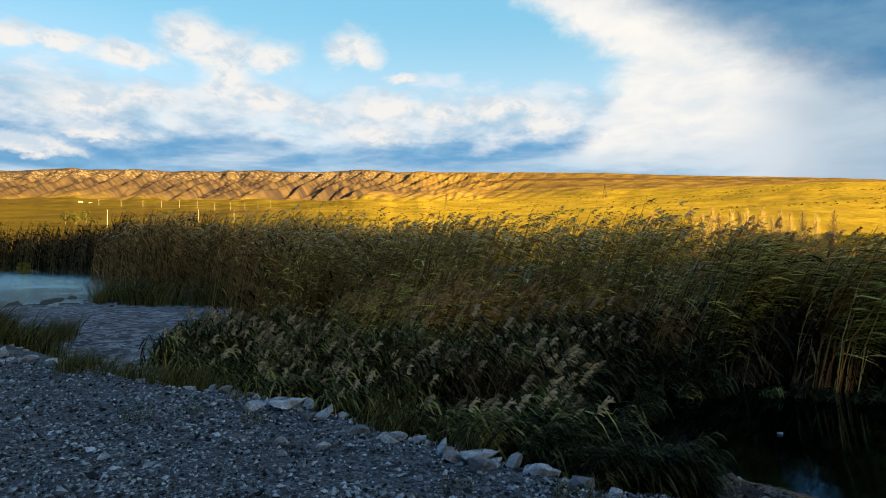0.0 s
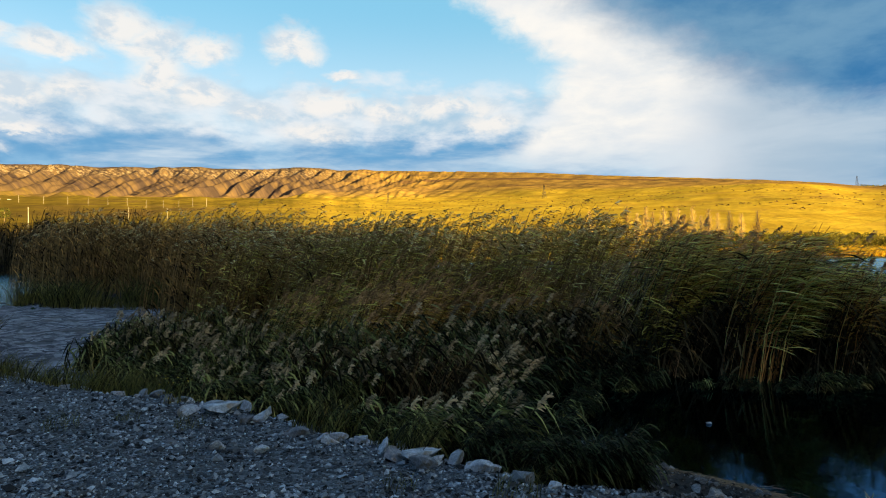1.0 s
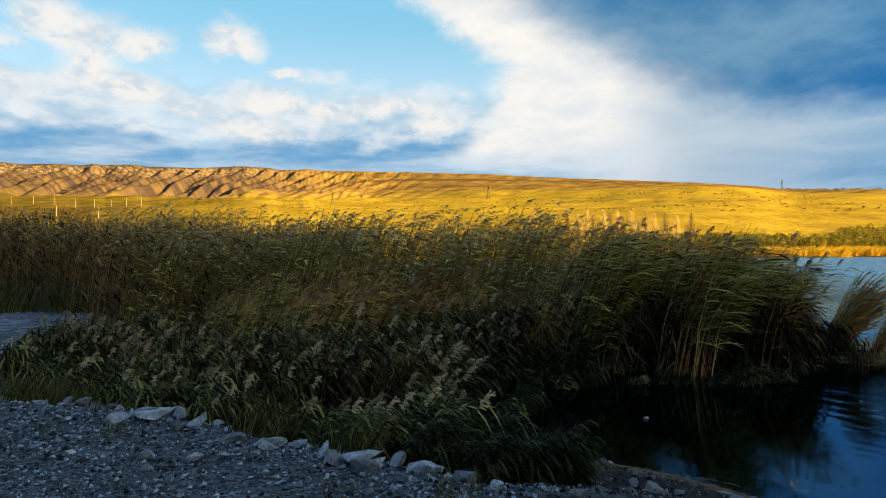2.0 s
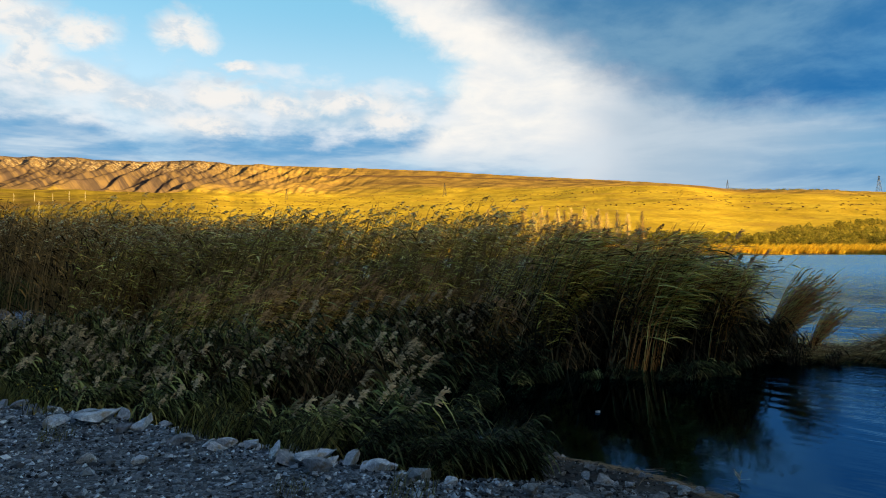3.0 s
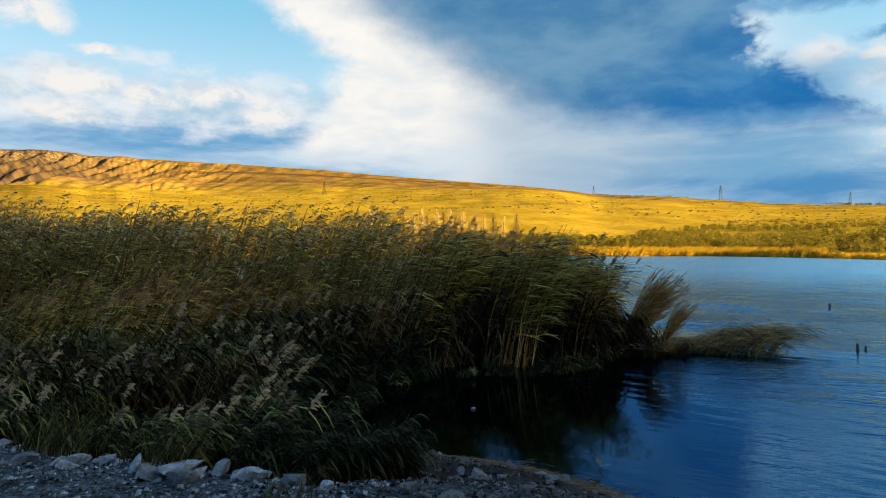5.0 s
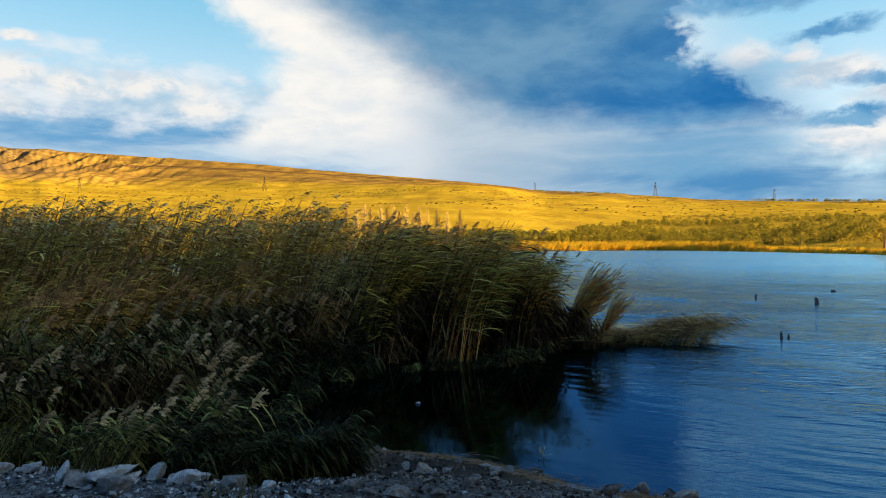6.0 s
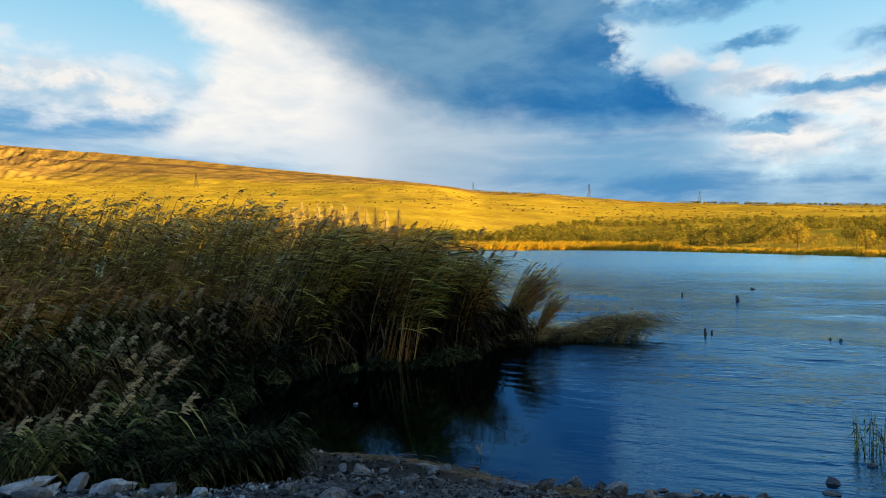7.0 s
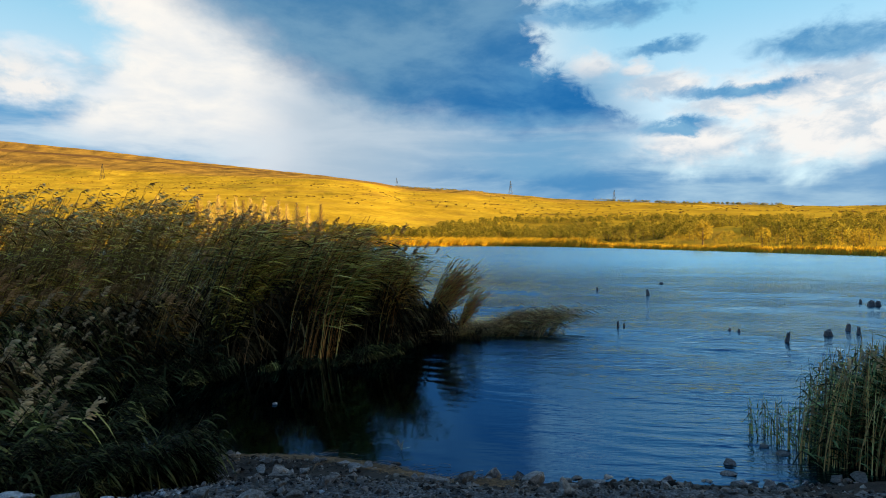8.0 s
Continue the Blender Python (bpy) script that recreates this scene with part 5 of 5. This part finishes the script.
def farmhouse(b, d, k):
    x, y, _ = P(b, d)
    ob = new("farmhouse")
    ob.matrix_world = pose(x, y, float(ground_z(x, y)) - 0.3, 0, 0, -b + 8) @ Matrix.Diagonal((k, k, k, 1))
    part("wall", *box(-6, 6, -3.5, 3.5, 0, 4.0), M_PLASTER, ob)
    rv = np.array([(-6.4, -3.9, 3.95), (6.4, -3.9, 3.95), (6.4, 3.9, 3.95), (-6.4, 3.9, 3.95), (-6.4, 0, 6.2), (6.4, 0, 6.2)])
    me = link_mesh("roof", rv, [[0, 1, 5, 4], [2, 3, 4, 5], [0, 4, 3], [1, 2, 5], [3, 2, 1, 0]], [M_ROOF], parent=ob)
    for wx_ in (-3.5, 0, 3.5):
        part("window", *box(wx_ - 0.6, wx_ + 0.6, -3.56, -3.4, 1.4, 2.8), M_STEEL, ob)
    return tagged(ob, "small white farmhouse below the scarp", "house", "farm below the scarp")


farmhouse(-30.3, 960, 0.42)
farmhouse(-29.6, 975, 0.34)


# ---- rocks and gravel ----
def rock_form(seed, flat=0.6, cuts=11, sub=3):
    r = np.random.RandomState(seed)
    bm = bmesh.new()
    bmesh.ops.create_icosphere(bm, subdivisions=sub, radius=1.0)
    v = np.array([p.co[:] for p in bm.verts])
    f = [[q.index for q in t.verts] for t in bm.faces]
    bm.free()
    for _ in range(cuts):
        nrm = unit(r.normal(0, 1, 3))
        lim = r.uniform(0.26, 0.66)
        over = v @ nrm - lim
        v = v - np.where(over > 0, over, 0)[:, None] * nrm
    return v * (1.0, r.uniform(0.6, 0.9), flat), f


M_WET = mat("wet_stone", (0.10, 0.11, 0.112), (0.31, 0.335, 0.34), 5.0, 0.5, 0.6, 24.0, c3=(0.13, 0.105, 0.075), per_object=0.5)
ROCKS = []
WET = []
for i in range(9):
    v, f = rock_form(40 + i, 0.46 + 0.08 * (i % 4), sub=3)
    me = bpy.data.meshes.new("boulder")
    me.from_pydata(v.tolist(), [], f)
    me.materials.append(M_ROCK)
    ROCKS.append(me)
    me = me.copy()
    me.materials[0] = M_WET
    WET.append(me)


def put_rock(x, y, size, i, turn=0.0, name="boulder", label="angular pale grey rock on the bank's edge", group="rocks along the bank", z=None, tilt=0.0):
    ob = new(name, (WET if x > 1.6 else ROCKS)[i % len(ROCKS)])
    z = float(ground_z(x, y)) if z is None else z
    ob.matrix_world = pose(x, y, z + size * 0.24, tilt or (i * 37) % 20 - 10, (i * 53) % 16 - 8, turn) @ Matrix.Diagonal((size, size, size, 1))
    return tagged(ob, label, "rock", group)


# x, y, half length, form, turn
BIG = [(-1.67, 6.86, 0.29, 0, 10), (-1.97, 7.05, 0.10, 1, 30), (-1.40, 6.35, 0.16, 1, -35), (-0.78, 5.90, 0.16, 3, 15), (-0.58, 5.76, 0.10, 4, 60), (-0.42, 5.70, 0.11, 5, 0),
       (-0.21, 5.65, 0.15, 6, 40), (-0.01, 5.48, 0.15, 7, 80), (0.14, 5.62, 0.17, 8, -20), (0.08, 5.25, 0.17, 2, 35), (0.34, 5.22, 0.23, 0, -12), (0.56, 5.06, 0.16, 4, 70),
       (0.39, 5.02, 0.13, 1, 0), (0.29, 4.92, 0.15, 5, -25), (0.77, 4.84, 0.16, 3, -10), (1.03, 4.64, 0.17, 6, 5), (-1.89, 5.73, 0.08, 2, 0), (-1.43, 5.56, 0.10, 7, 20), (-1.02, 5.44, 0.10, 8, 45),
       (-2.37, 7.62, 0.14, 3, 20), (-2.69, 7.74, 0.13, 5, 70), (-3.34, 8.12, 0.16, 6, 25), (-3.9, 8.5, 0.14, 2, 0), (1.28, 4.52, 0.10, 8, 50), (1.5, 4.42, 0.06, 0, 15),
       (2.80, 5.05, 0.16, 2, 15), (2.70, 5.20, 0.11, 4, 70), (2.98, 4.93, 0.11, 6, 0), (2.82, 4.88, 0.09, 1, 30), (3.31, 5.13, 0.08, 3, 0),
       (3.95, 3.90, 0.20, 1, -40), (4.86, 3.18, 0.14, 3, -30), (4.67, 3.30, 0.11, 5, 10), (5.4, 2.7, 0.13, 7, -35), (5.9, 2.25, 0.12, 8, -60), (6.65, 1.70, 0.18, 0, -20), (6.80, 1.55, 0.16, 4, 30)]
for k in range(16):
    x, y, _ = P(r_.uniform(-36.5, -29), r_.uniform(10.6, 13.2))
    put_rock(x, y, r_.uniform(0.10, 0.24), k, r_.uniform(0, 360), label="pale blocky rock in the heap beside the flat", group="rock heap")
for x, y, sz, i, tn in BIG:
    if x < 1.9:
        put_rock(x, y, sz, i, tn)
    else:
        put_rock(x, y, sz * 0.9, i, tn, label="blunt grey rock on the muddy shore", group="rocks by the water")
for k in range(80):
    q = r_.random()
    n_ = int(q * (len(BANK) - 7)) + 2
    (ax, ay), (bx, by) = BANK[n_], BANK[n_ + 1]
    t = r_.random()
    x, y = ax + t * (bx - ax) + r_.gauss(0.05, 0.22), ay + t * (by - ay) + r_.gauss(0.05, 0.22)
    if math.hypot(x, y) > 3.4 and y > 0.5:
        put_rock(x, y, 0.035 + 0.10 * r_.random() ** 2, k, r_.uniform(0, 360), "stone", "small angular grey stone on the gravel edge", "stones along the bank")
for k in range(30):
    n_ = r_.randrange(4, 10)
    (ax, ay), (bx, by) = BANK[n_], BANK[n_ + 1]
    t = r_.random()
    put_rock(ax + t * (bx - ax) + r_.gauss(0.0, 0.13), ay + t * (by - ay) + r_.gauss(0.05, 0.2), (0.06 + 0.13 * r_.random() ** 1.5) * (0.5 if ax > 1.0 else 1.0), k + 3, r_.uniform(0, 360), label="angular blue-grey rock jumbled along the bank")
for k in range(30):
    b = r_.uniform(24, 60)
    x, y, _ = P(b, r_.uniform(5.0, 6.3))
    put_rock(x, y, 0.05 + 0.09 * r_.random() ** 2, k, r_.uniform(0, 360), "stone", "flat grey stone lying on dark gravel", "stones by the water").scale[2] *= 0.6
for k in range(60):
    b = r_.uniform(20, 79)
    base = np.interp(b, [20, 32, 44, 55, 62, 73, 79], [7.0, 6.6, 6.0, 6.0, 6.2, 6.8, 7.4])
    x, y, _ = P(b, float(base) - abs(r_.gauss(0.0, 0.55)) + 0.1)
    put_rock(x, y, r_.uniform(0.04, 0.10), k, r_.uniform(0, 360), "stone", "wet grey stone at the waterline", "stones at the waterline")
for b, d, sz in ((67.9, 7.05, 0.09), (68.2, 6.75, 0.10), (52.0, 5.96, 0.16), (48.4, 6.1, 0.13), (70.7, 7.85, 0.10), (72.2, 7.65, 0.11), (69.8, 6.55, 0.09)):
    x, y, _ = P(b, d)
    put_rock(x, y, sz, int(d * 10), b * 7, "stone", "dark wet stone standing out of shallow water", "stones in the shallows", z=-0.02)


def pebble_field():
    r = np.random.RandomState(77)
    f0 = np.array([(0, 2, 4), (2, 1, 4), (1, 3, 4), (3, 0, 4), (2, 0, 5), (1, 2, 5), (3, 1, 5), (0, 3, 5)])
    eight = np.array([(1, 0, 0), (-1, 0, 0), (0, 1, 0), (0, -1, 0), (0, 0, 1), (0, 0, -1)], float)
    forms = np.stack([eight * (1.0, r.uniform(0.6, 0.95), r.uniform(0.45, 0.8)) + r.normal(0, 0.22, (6, 3)) for _ in range(30)])
    n = 90000
    b = r.uniform(-40, 80, n)
    d = 3.2 + 9.5 * r.uniform(0, 1, n) ** 1.2
    x, y = d * np.sin(np.radians(b)), d * np.cos(np.radians(b))
    s = bank_out(x, y)
    keep = (s < 0.5 + 1.6 * (x > 1.6)) & (ground_z(x, y) > 0.0) & (s > -6) & (fbm(x * 0.8, y * 0.8, 61, 3) + r.uniform(-0.3, 0.3, n) > 0.30 + 0.34 * sstep(1.2, 2.0, x))
    x, y = x[keep], y[keep]
    n = len(x)
    z = ground_z(x, y)
    size = 0.009 + 0.019 * r.uniform(0, 1, n) ** 2.5 + 0.028 * (r.uniform(0, 1, n) > 0.982)
    an = r.uniform(0, 6.283, n)
    vs = forms[r.randint(0, 30, n)] * size[:, None, None]
    c, sn = np.cos(an)[:, None], np.sin(an)[:, None]
    v = np.stack([vs[..., 0] * c - vs[..., 1] * sn + x[:, None], vs[..., 0] * sn + vs[..., 1] * c + y[:, None], vs[..., 2] + (z + size * 0.3)[:, None]], -1)
    f = (f0[None] + (np.arange(n) * 6)[:, None, None]).reshape(-1, 3)
    shore = np.repeat((x > 1.5 + 0.5 * r.normal(0, 1, n)).astype(int), 8)
    tagged(link_mesh("gravel", v.reshape(-1, 3), f, [M_PEBBLE, M_SHINGLE], shore), "loose blue-grey gravel and chippings on the bank", "gravel", kind="stuff")


pebble_field()


# ---- grass on the bank, weeds, straw ----
def grass_form(seed, blades=70, radius=0.25, height=0.35, lean=0.5, width=0.006):
    r = np.random.RandomState(seed)
    an, ra = r.uniform(0, 6.283, blades), radius * np.sqrt(r.uniform(0, 1, blades))
    p = np.stack([ra * np.cos(an), ra * np.sin(an), np.full(blades, -0.03)], -1)
    h = height * r.uniform(0.5, 1.2, blades)
    way = unit(WIND * 0.6 + r.normal(0, 0.8, (blades, 3)) * (1, 1, 0))
    t = np.linspace(0, 1, 5)
    path = p[:, None, :] + way[:, None, :] * (h * lean)[:, None, None] * (t**2)[None, :, None]
    path[..., 2] += h[:, None] * (t - 0.3 * lean * t**2.5)
    return ribbons(path, np.outer(np.full(blades, width), [0.8, 1, 0.9, 0.6, 0.1]), unit(r.normal(0, 1, (blades, 3)) * (1, 1, 0.2)))


def grass_set(name, ma, forms):
    out = []
    for v, f in forms:
        me = bpy.data.meshes.new(name)
        me.from_pydata(v.tolist(), [], f.tolist())
        me.materials.append(ma)
        out.append(me)
    return out


LOW = grass_set("grass_tuft", M_GRASS, [grass_form(500 + i) for i in range(3)])
HIGH = grass_set("grass_tuft", M_GRASS, [grass_form(510 + i, 110, 0.4, 0.75, 0.55, 0.012) for i in range(3)])


BRUSH = grass_set("grass_tuft", M_GRASS, [grass_form(520 + i, 110, 0.45, 0.9, 0.5, 0.016) for i in range(3)])


def put_tuft(x, y, me, size, turn, label, group):
    ob = new("grass_tuft", me)
    ob.matrix_world = pose(x, y, max(float(ground_z(x, y)), -0.05), 0, 0, turn) @ Matrix.Diagonal((size, size, size, 1))
    tagged(ob, label, "grass", group)


for k in range(46):
    b = r_.uniform(-31, -20)
    x, y, _ = P(b, r_.uniform(9.4, 11.2) + (b + 25) * -0.15)
    put_tuft(x, y, LOW[k % 3], r_.uniform(0.8, 1.5), r_.uniform(-40, 40), "yellow-green grass tuft beside the gravel", "grass on the bank")
for k in range(34):
    x, y, _ = P(r_.uniform(-39, -31.5), r_.uniform(14.0, 18.5))
    put_tuft(x, y, HIGH[k % 3], r_.uniform(0.8, 1.2), r_.uniform(-40, 40), "dark green weeds behind the stones", "weeds behind the stones")
for k in range(90):
    b = r_.uniform(-29, -12)
    x, y, _ = P(b, 26 + 8 * max(0, (-20 - b) / 10) + r_.uniform(-1.5, 2.5))
    put_tuft(x, y, BRUSH[k % 3], 0.4 + 1.2 * r_.random() ** 2, r_.uniform(-40, 40), "dark undergrowth at the foot of the reeds", "undergrowth by the flat")
for k in range(5):
    i = r_.randrange(3, 9)
    (ax, ay), (bx, by) = FRONT[min(i, 5) - 1], FRONT[min(i, 5)]
    t = r_.random()
    put_tuft(ax + t * (bx - ax) + r_.gauss(0, 0.2), ay + t * (by - ay) - r_.uniform(0.0, 0.5), HIGH[k % 3], r_.uniform(0.5, 0.8), r_.uniform(-60, 60), "dark grass between rocks and reeds", "grass below the reeds")
# low fringe with shade in its colours, to blacken the stand's foot
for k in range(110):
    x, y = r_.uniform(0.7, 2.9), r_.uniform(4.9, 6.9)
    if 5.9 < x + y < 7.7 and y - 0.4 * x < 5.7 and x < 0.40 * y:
        place_clump(NEAR_SHADED[r_.randrange(2), k % 3], "reed_clump", x, y, float(ground_z(x, y)), r_.uniform(-50, 50), r_.uniform(0.45, 0.68), "short green reeds sprawling to the water, shade put in their colour", "reeds", "low reeds at the water")
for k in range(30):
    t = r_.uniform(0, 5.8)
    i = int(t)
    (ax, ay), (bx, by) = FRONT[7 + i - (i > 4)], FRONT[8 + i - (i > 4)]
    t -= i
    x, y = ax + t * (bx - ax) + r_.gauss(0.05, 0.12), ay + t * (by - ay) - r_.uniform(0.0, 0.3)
    place_clump(FRINGE[k % 3] if k % 4 == 1 else NEAR_SHADED[0, k % 3], "reed_clump", x, y, max(-0.1, float(ground_z(x, y))), r_.uniform(-50, 50), r_.uniform(0.45, 0.8), "short green reeds drooping over the water, shade put in their colour", "reeds", "low reeds at the water")
for x, y in ((-2.6, 6.6), (-3.1, 6.3), (0.1, 4.5), (-1.9, 6.3), (0.9, 4.25), (-2.2, 7.4)):
    put_tuft(x, y, LOW[0], r_.uniform(0.4, 0.7), r_.uniform(-60, 60), "small green weed in the gravel", "weeds in the gravel")


def flowering_weed(x, y):
    r = np.random.RandomState(3)
    ob = new("flowering_weed")
    ob.matrix_world = pose(x, y, float(ground_z(x, y)))
    part("leafage", *grass_form(601, 40, 0.12, 0.34, 0.4, 0.008), M_GRASS, ob)
    c = r.normal(0, 0.09, (26, 3)) * (1, 1, 0.8) + (0.05, 0, 0.24)
    v, f = crown(r, 26, lambda rr, n: c, 0.013)
    part("flowers", v, f, M_FLOWER, ob, "small yellow blossoms")
    tagged(ob, "yellow-flowering weed between the stones", "weed")


flowering_weed(-2.42, 7.35)


def straw_line():
    r = np.random.RandomState(12)
    n = 950
    b = r.uniform(22, 50, n)
    d = np.interp(b, [20, 32, 44, 50], [7.0, 6.5, 5.95, 5.9]) + r.normal(-0.14, 0.17, n)
    x, y = d * np.sin(np.radians(b)), d * np.cos(np.radians(b))
    z = np.maximum(ground_z(x, y), 0.0) + 0.012
    an = r.normal(-0.6, 0.5, n)
    ln = r.uniform(0.04, 0.22, n)
    t = np.linspace(-0.5, 0.5, 3)
    p = np.stack([x[:, None] + np.cos(an)[:, None] * ln[:, None] * t, y[:, None] + np.sin(an)[:, None] * ln[:, None] * t, z[:, None] + 0.01 * (1 - 4 * t**2) + 0 * ln[:, None]], -1)
    v, f = tubes(p, np.full((n, 3), 0.0035))
    tagged(link_mesh("washed_up_straw", v, f, [M_STRAW]), "brown broken reed straw washed up along the waterline", "straw", kind="stuff")


straw_line()


# ---- in the water ----
def foam_float(x, y):
    v, f = rock_form(91, 0.55, 6, 3)
    ob = link_mesh("float", v * 0.045 + (0, 0, 0.012), f, [M_WHITE])
    ob.matrix_world = pose(x, y, 0)
    tagged(ob, "small white plastic scrap floating on dark water", "litter")


foam_float(*P(28.4, 8.95)[:2])


def pale_twig(b, d):
    r = np.random.RandomState(6)
    x, y, _ = P(b, d)
    ob = link_mesh("twig", *beams([((0, 0, -0.03), (0.01, 0, 0.09))] + [((0.005, 0, z), (0.005 + r.normal(0, 0.05), r.normal(0, 0.05), z + r.uniform(-0.01, 0.07))) for z in np.linspace(0.0, 0.08, 9)], 0.0035), [M_BARE])
    ob.matrix_world = pose(x, y, 0.0)
    tagged(ob, "small pale branched twig standing in shallow water", "twig")


pale_twig(39.8, 6.8)


def stump(b, d, h, ra, tilt, seed, label="dark broken tree stump standing in the lake"):
    r = np.random.RandomState(seed)
    k = 9
    an = np.arange(k) * 2 * math.pi / k
    rough = r.uniform(0.8, 1.15, k)
    rings = []
    for z, w_ in ((-0.5, 1.25), (0.0, 1.1), (0.35 * h, 0.95), (0.7 * h, 0.85), (h, 0.62)):
        zz = np.full(k, z) + (z == h) * r.uniform(-0.35, 0.1, k) * h
        rings.append(np.stack([np.cos(an) * ra * w_ * rough, np.sin(an) * ra * w_ * rough, zz], -1))
    v = np.vstack(rings + [np.array([[0, 0, h * 0.72]])])
    f = [[i * k + j, i * k + (j + 1) % k, (i + 1) * k + (j + 1) % k, (i + 1) * k + j] for i in range(4) for j in range(k)]
    f += [[4 * k + j, 4 * k + (j + 1) % k, 5 * k] for j in range(k)]
    x, y, _ = P(b, d)
    ob = link_mesh("stump", v, f, [M_WOOD])
    ob.matrix_world = pose(x, y, 0, 0, tilt, seed * 40)
    tagged(ob, label, "stump", "stumps in the lake")


for i, (b, d, h, ra, tl) in enumerate([(57.3, 29.6, 0.22, 0.09, 4), (61.6, 27.8, 0.32, 0.14, 12), (62.7, 35.0, 0.16, 0.16, 0), (59.1, 17.1, 0.24, 0.055, 3), (68.1, 17.5, 0.09, 0.05, 0), (68.8, 17.4, 0.10, 0.06, 5),
                                    (72.3, 16.2, 0.34, 0.075, 10), (75.1, 17.8, 0.20, 0.16, 0), (76.4, 19.1, 0.28, 0.11, 28), (77.1, 18.6, 0.26, 0.08, 2), (77.2, 27.8, 0.20, 0.10, 0), (77.9, 26.8, 0.30, 0.20, 0), (78.3, 27.0, 0.28, 0.14, 4), (59.6, 17.3, 0.14, 0.04, 0)]):
    stump(b, d, h * 0.72, ra * 0.62, tl, i + 1)


# ---- the spit of matted reeds, brown tufts, and the clump in the shallows ----
M_MATTED = mat("matted_reed", (0.20, 0.135, 0.055), (0.46, 0.32, 0.14), 1.5, 0.8, 0.0, 9.0, c3=(0.24, 0.20, 0.06), uneven=1.6, spec=0.1, through_light=0.15)
DRY_MATS = {"stems": M_STEM, "leaves": M_MATTED}
M_RUST = mat("rust_reed", (0.46, 0.20, 0.06), (0.72, 0.37, 0.12), 1.5, 0.8, 0.0, 9.0, uneven=1.2, spec=0.2, through_light=0.25)
TUFT_MATS = {"stems": M_STEM_RUST, "leaves": M_RUST}
mat_forms = [clump_meshes(reed_shapes(400 + i, stalks=40, radius=0.42, height=1.15, lean=1.25, leaves=7, leaf_len=0.26, plume=0.0, reach=0.9, hang=0.4, spread=0.6), DRY_MATS) for i in range(3)]
tuft_forms = [clump_meshes(reed_shapes(420 + i, stalks=60, radius=0.08, height=2.05, lean=0.60, leaves=17, leaf_len=0.22, plume=0.0, reach=0.8, hang=0.30, spread=0.10, bare=0.42, lift=0.4, width=2.0, ragged=0.26), TUFT_MATS) for i in range(2)]
wisp_form = clump_meshes(reed_shapes(430, stalks=16, radius=0.3, height=1.1, lean=0.3, leaves=5, leaf_len=0.2, plume=0.0, reach=0.7, hang=0.3, spread=1.0, bare=0.3), TUFT_MATS)
spit_line = [(8.0, 10.7), (9.3, 10.9), (10.4, 10.6), (11.4, 10.1), (12.0, 9.5)]
rnd = random.Random(31)
for k in range(34):
    q = rnd.random() ** 0.8 * (len(spit_line) - 1)
    i = int(q)
    t = q - i
    x = spit_line[i][0] * (1 - t) + spit_line[i + 1][0] * t + rnd.gauss(0, 0.18)
    y = spit_line[i][1] * (1 - t) + spit_line[i + 1][1] * t + rnd.gauss(0, 0.18)
    end = q > 2.7
    place_clump(mat_forms[k % 3], "reed_mat", x, y, 0.0, rnd.uniform(-25, 15), 1.0, "matted straw-brown reeds lying over the water", "reeds", "spit of matted reeds").scale = (1.15, 1.0, rnd.uniform(0.85, 1.05)) if end else (0.9, 0.8, rnd.uniform(0.4, 0.55))
for x, y, sz, tn in ((9.70, 10.80, 1.06, 4), (9.78, 10.72, 0.92, -6), (10.36, 10.42, 0.66, 2)):
    place_clump(tuft_forms[int(x * 10) % 2], "brown_reed_tuft", x, y, 0.0, tn, sz, "rust-brown reed tuft blown over to one side", "reeds", "brown tufts at the stand's end")
for x, y, sz, tn in ((9.4, 11.0, 0.9, 0), (9.9, 10.6, 0.9, 60), (10.5, 10.5, 0.8, -30), (10.1, 10.4, 0.8, 10), (9.0, 10.9, 1.0, -40)):
    place_clump(wisp_form, "brown_reed_tuft", x, y, 0.0, tn, sz, "thin wispy dry reeds beside the brown tufts", "reeds", "brown tufts at the stand's end")
M_FRESH = mat("fresh_reed_leaf", (0.065, 0.115, 0.048), (0.22, 0.29, 0.12), 1.2, 0.6, 0.0, 9.0, c3=(0.26, 0.25, 0.09), uneven=1.6, spec=0.05, through_light=0.15)
FRESH_MATS = {"stems": M_STEM, "leaves": M_FRESH}
green_forms = [clump_meshes(reed_shapes(440 + i, stalks=34, radius=0.28, height=1.45, lean=0.22, leaves=14, leaf_len=0.27, plume=0.1, reach=0.75, hang=0.5, width=1.15, bare=0.28, ragged=0.3), FRESH_MATS) for i in range(2)]
thin_form = clump_meshes(reed_shapes(450, stalks=9, radius=0.22, height=0.75, lean=0.14, leaves=8, leaf_len=0.14, plume=0.0, reach=0.7, hang=0.4), FRESH_MATS)
for k in range(16):
    b, dd = rnd.uniform(74.5, 84), rnd.uniform(7.5, 8.8)
    x, y, _ = P(b, dd)
    place_clump(green_forms[k % 2], "reed_clump", x, y, max(-0.1, float(ground_z(x, y))), rnd.uniform(-40, 40), rnd.uniform(0.75, 0.9) + 0.035 * max(0, b - 75), "fresh green reeds growing in shallow water", "reeds", "reeds in the shallows")
for b, dd in ((70.6, 8.3), (71.6, 8.4), (72.5, 8.1), (73.2, 8.0), (73.8, 8.2)):
    x, y, _ = P(b, dd)
    place_clump(thin_form, "reed_clump", x, y, -0.05, b * 13, 0.8 + 0.05 * (b - 70), "thin young reeds standing in shallow water", "reeds", "reeds in the shallows")
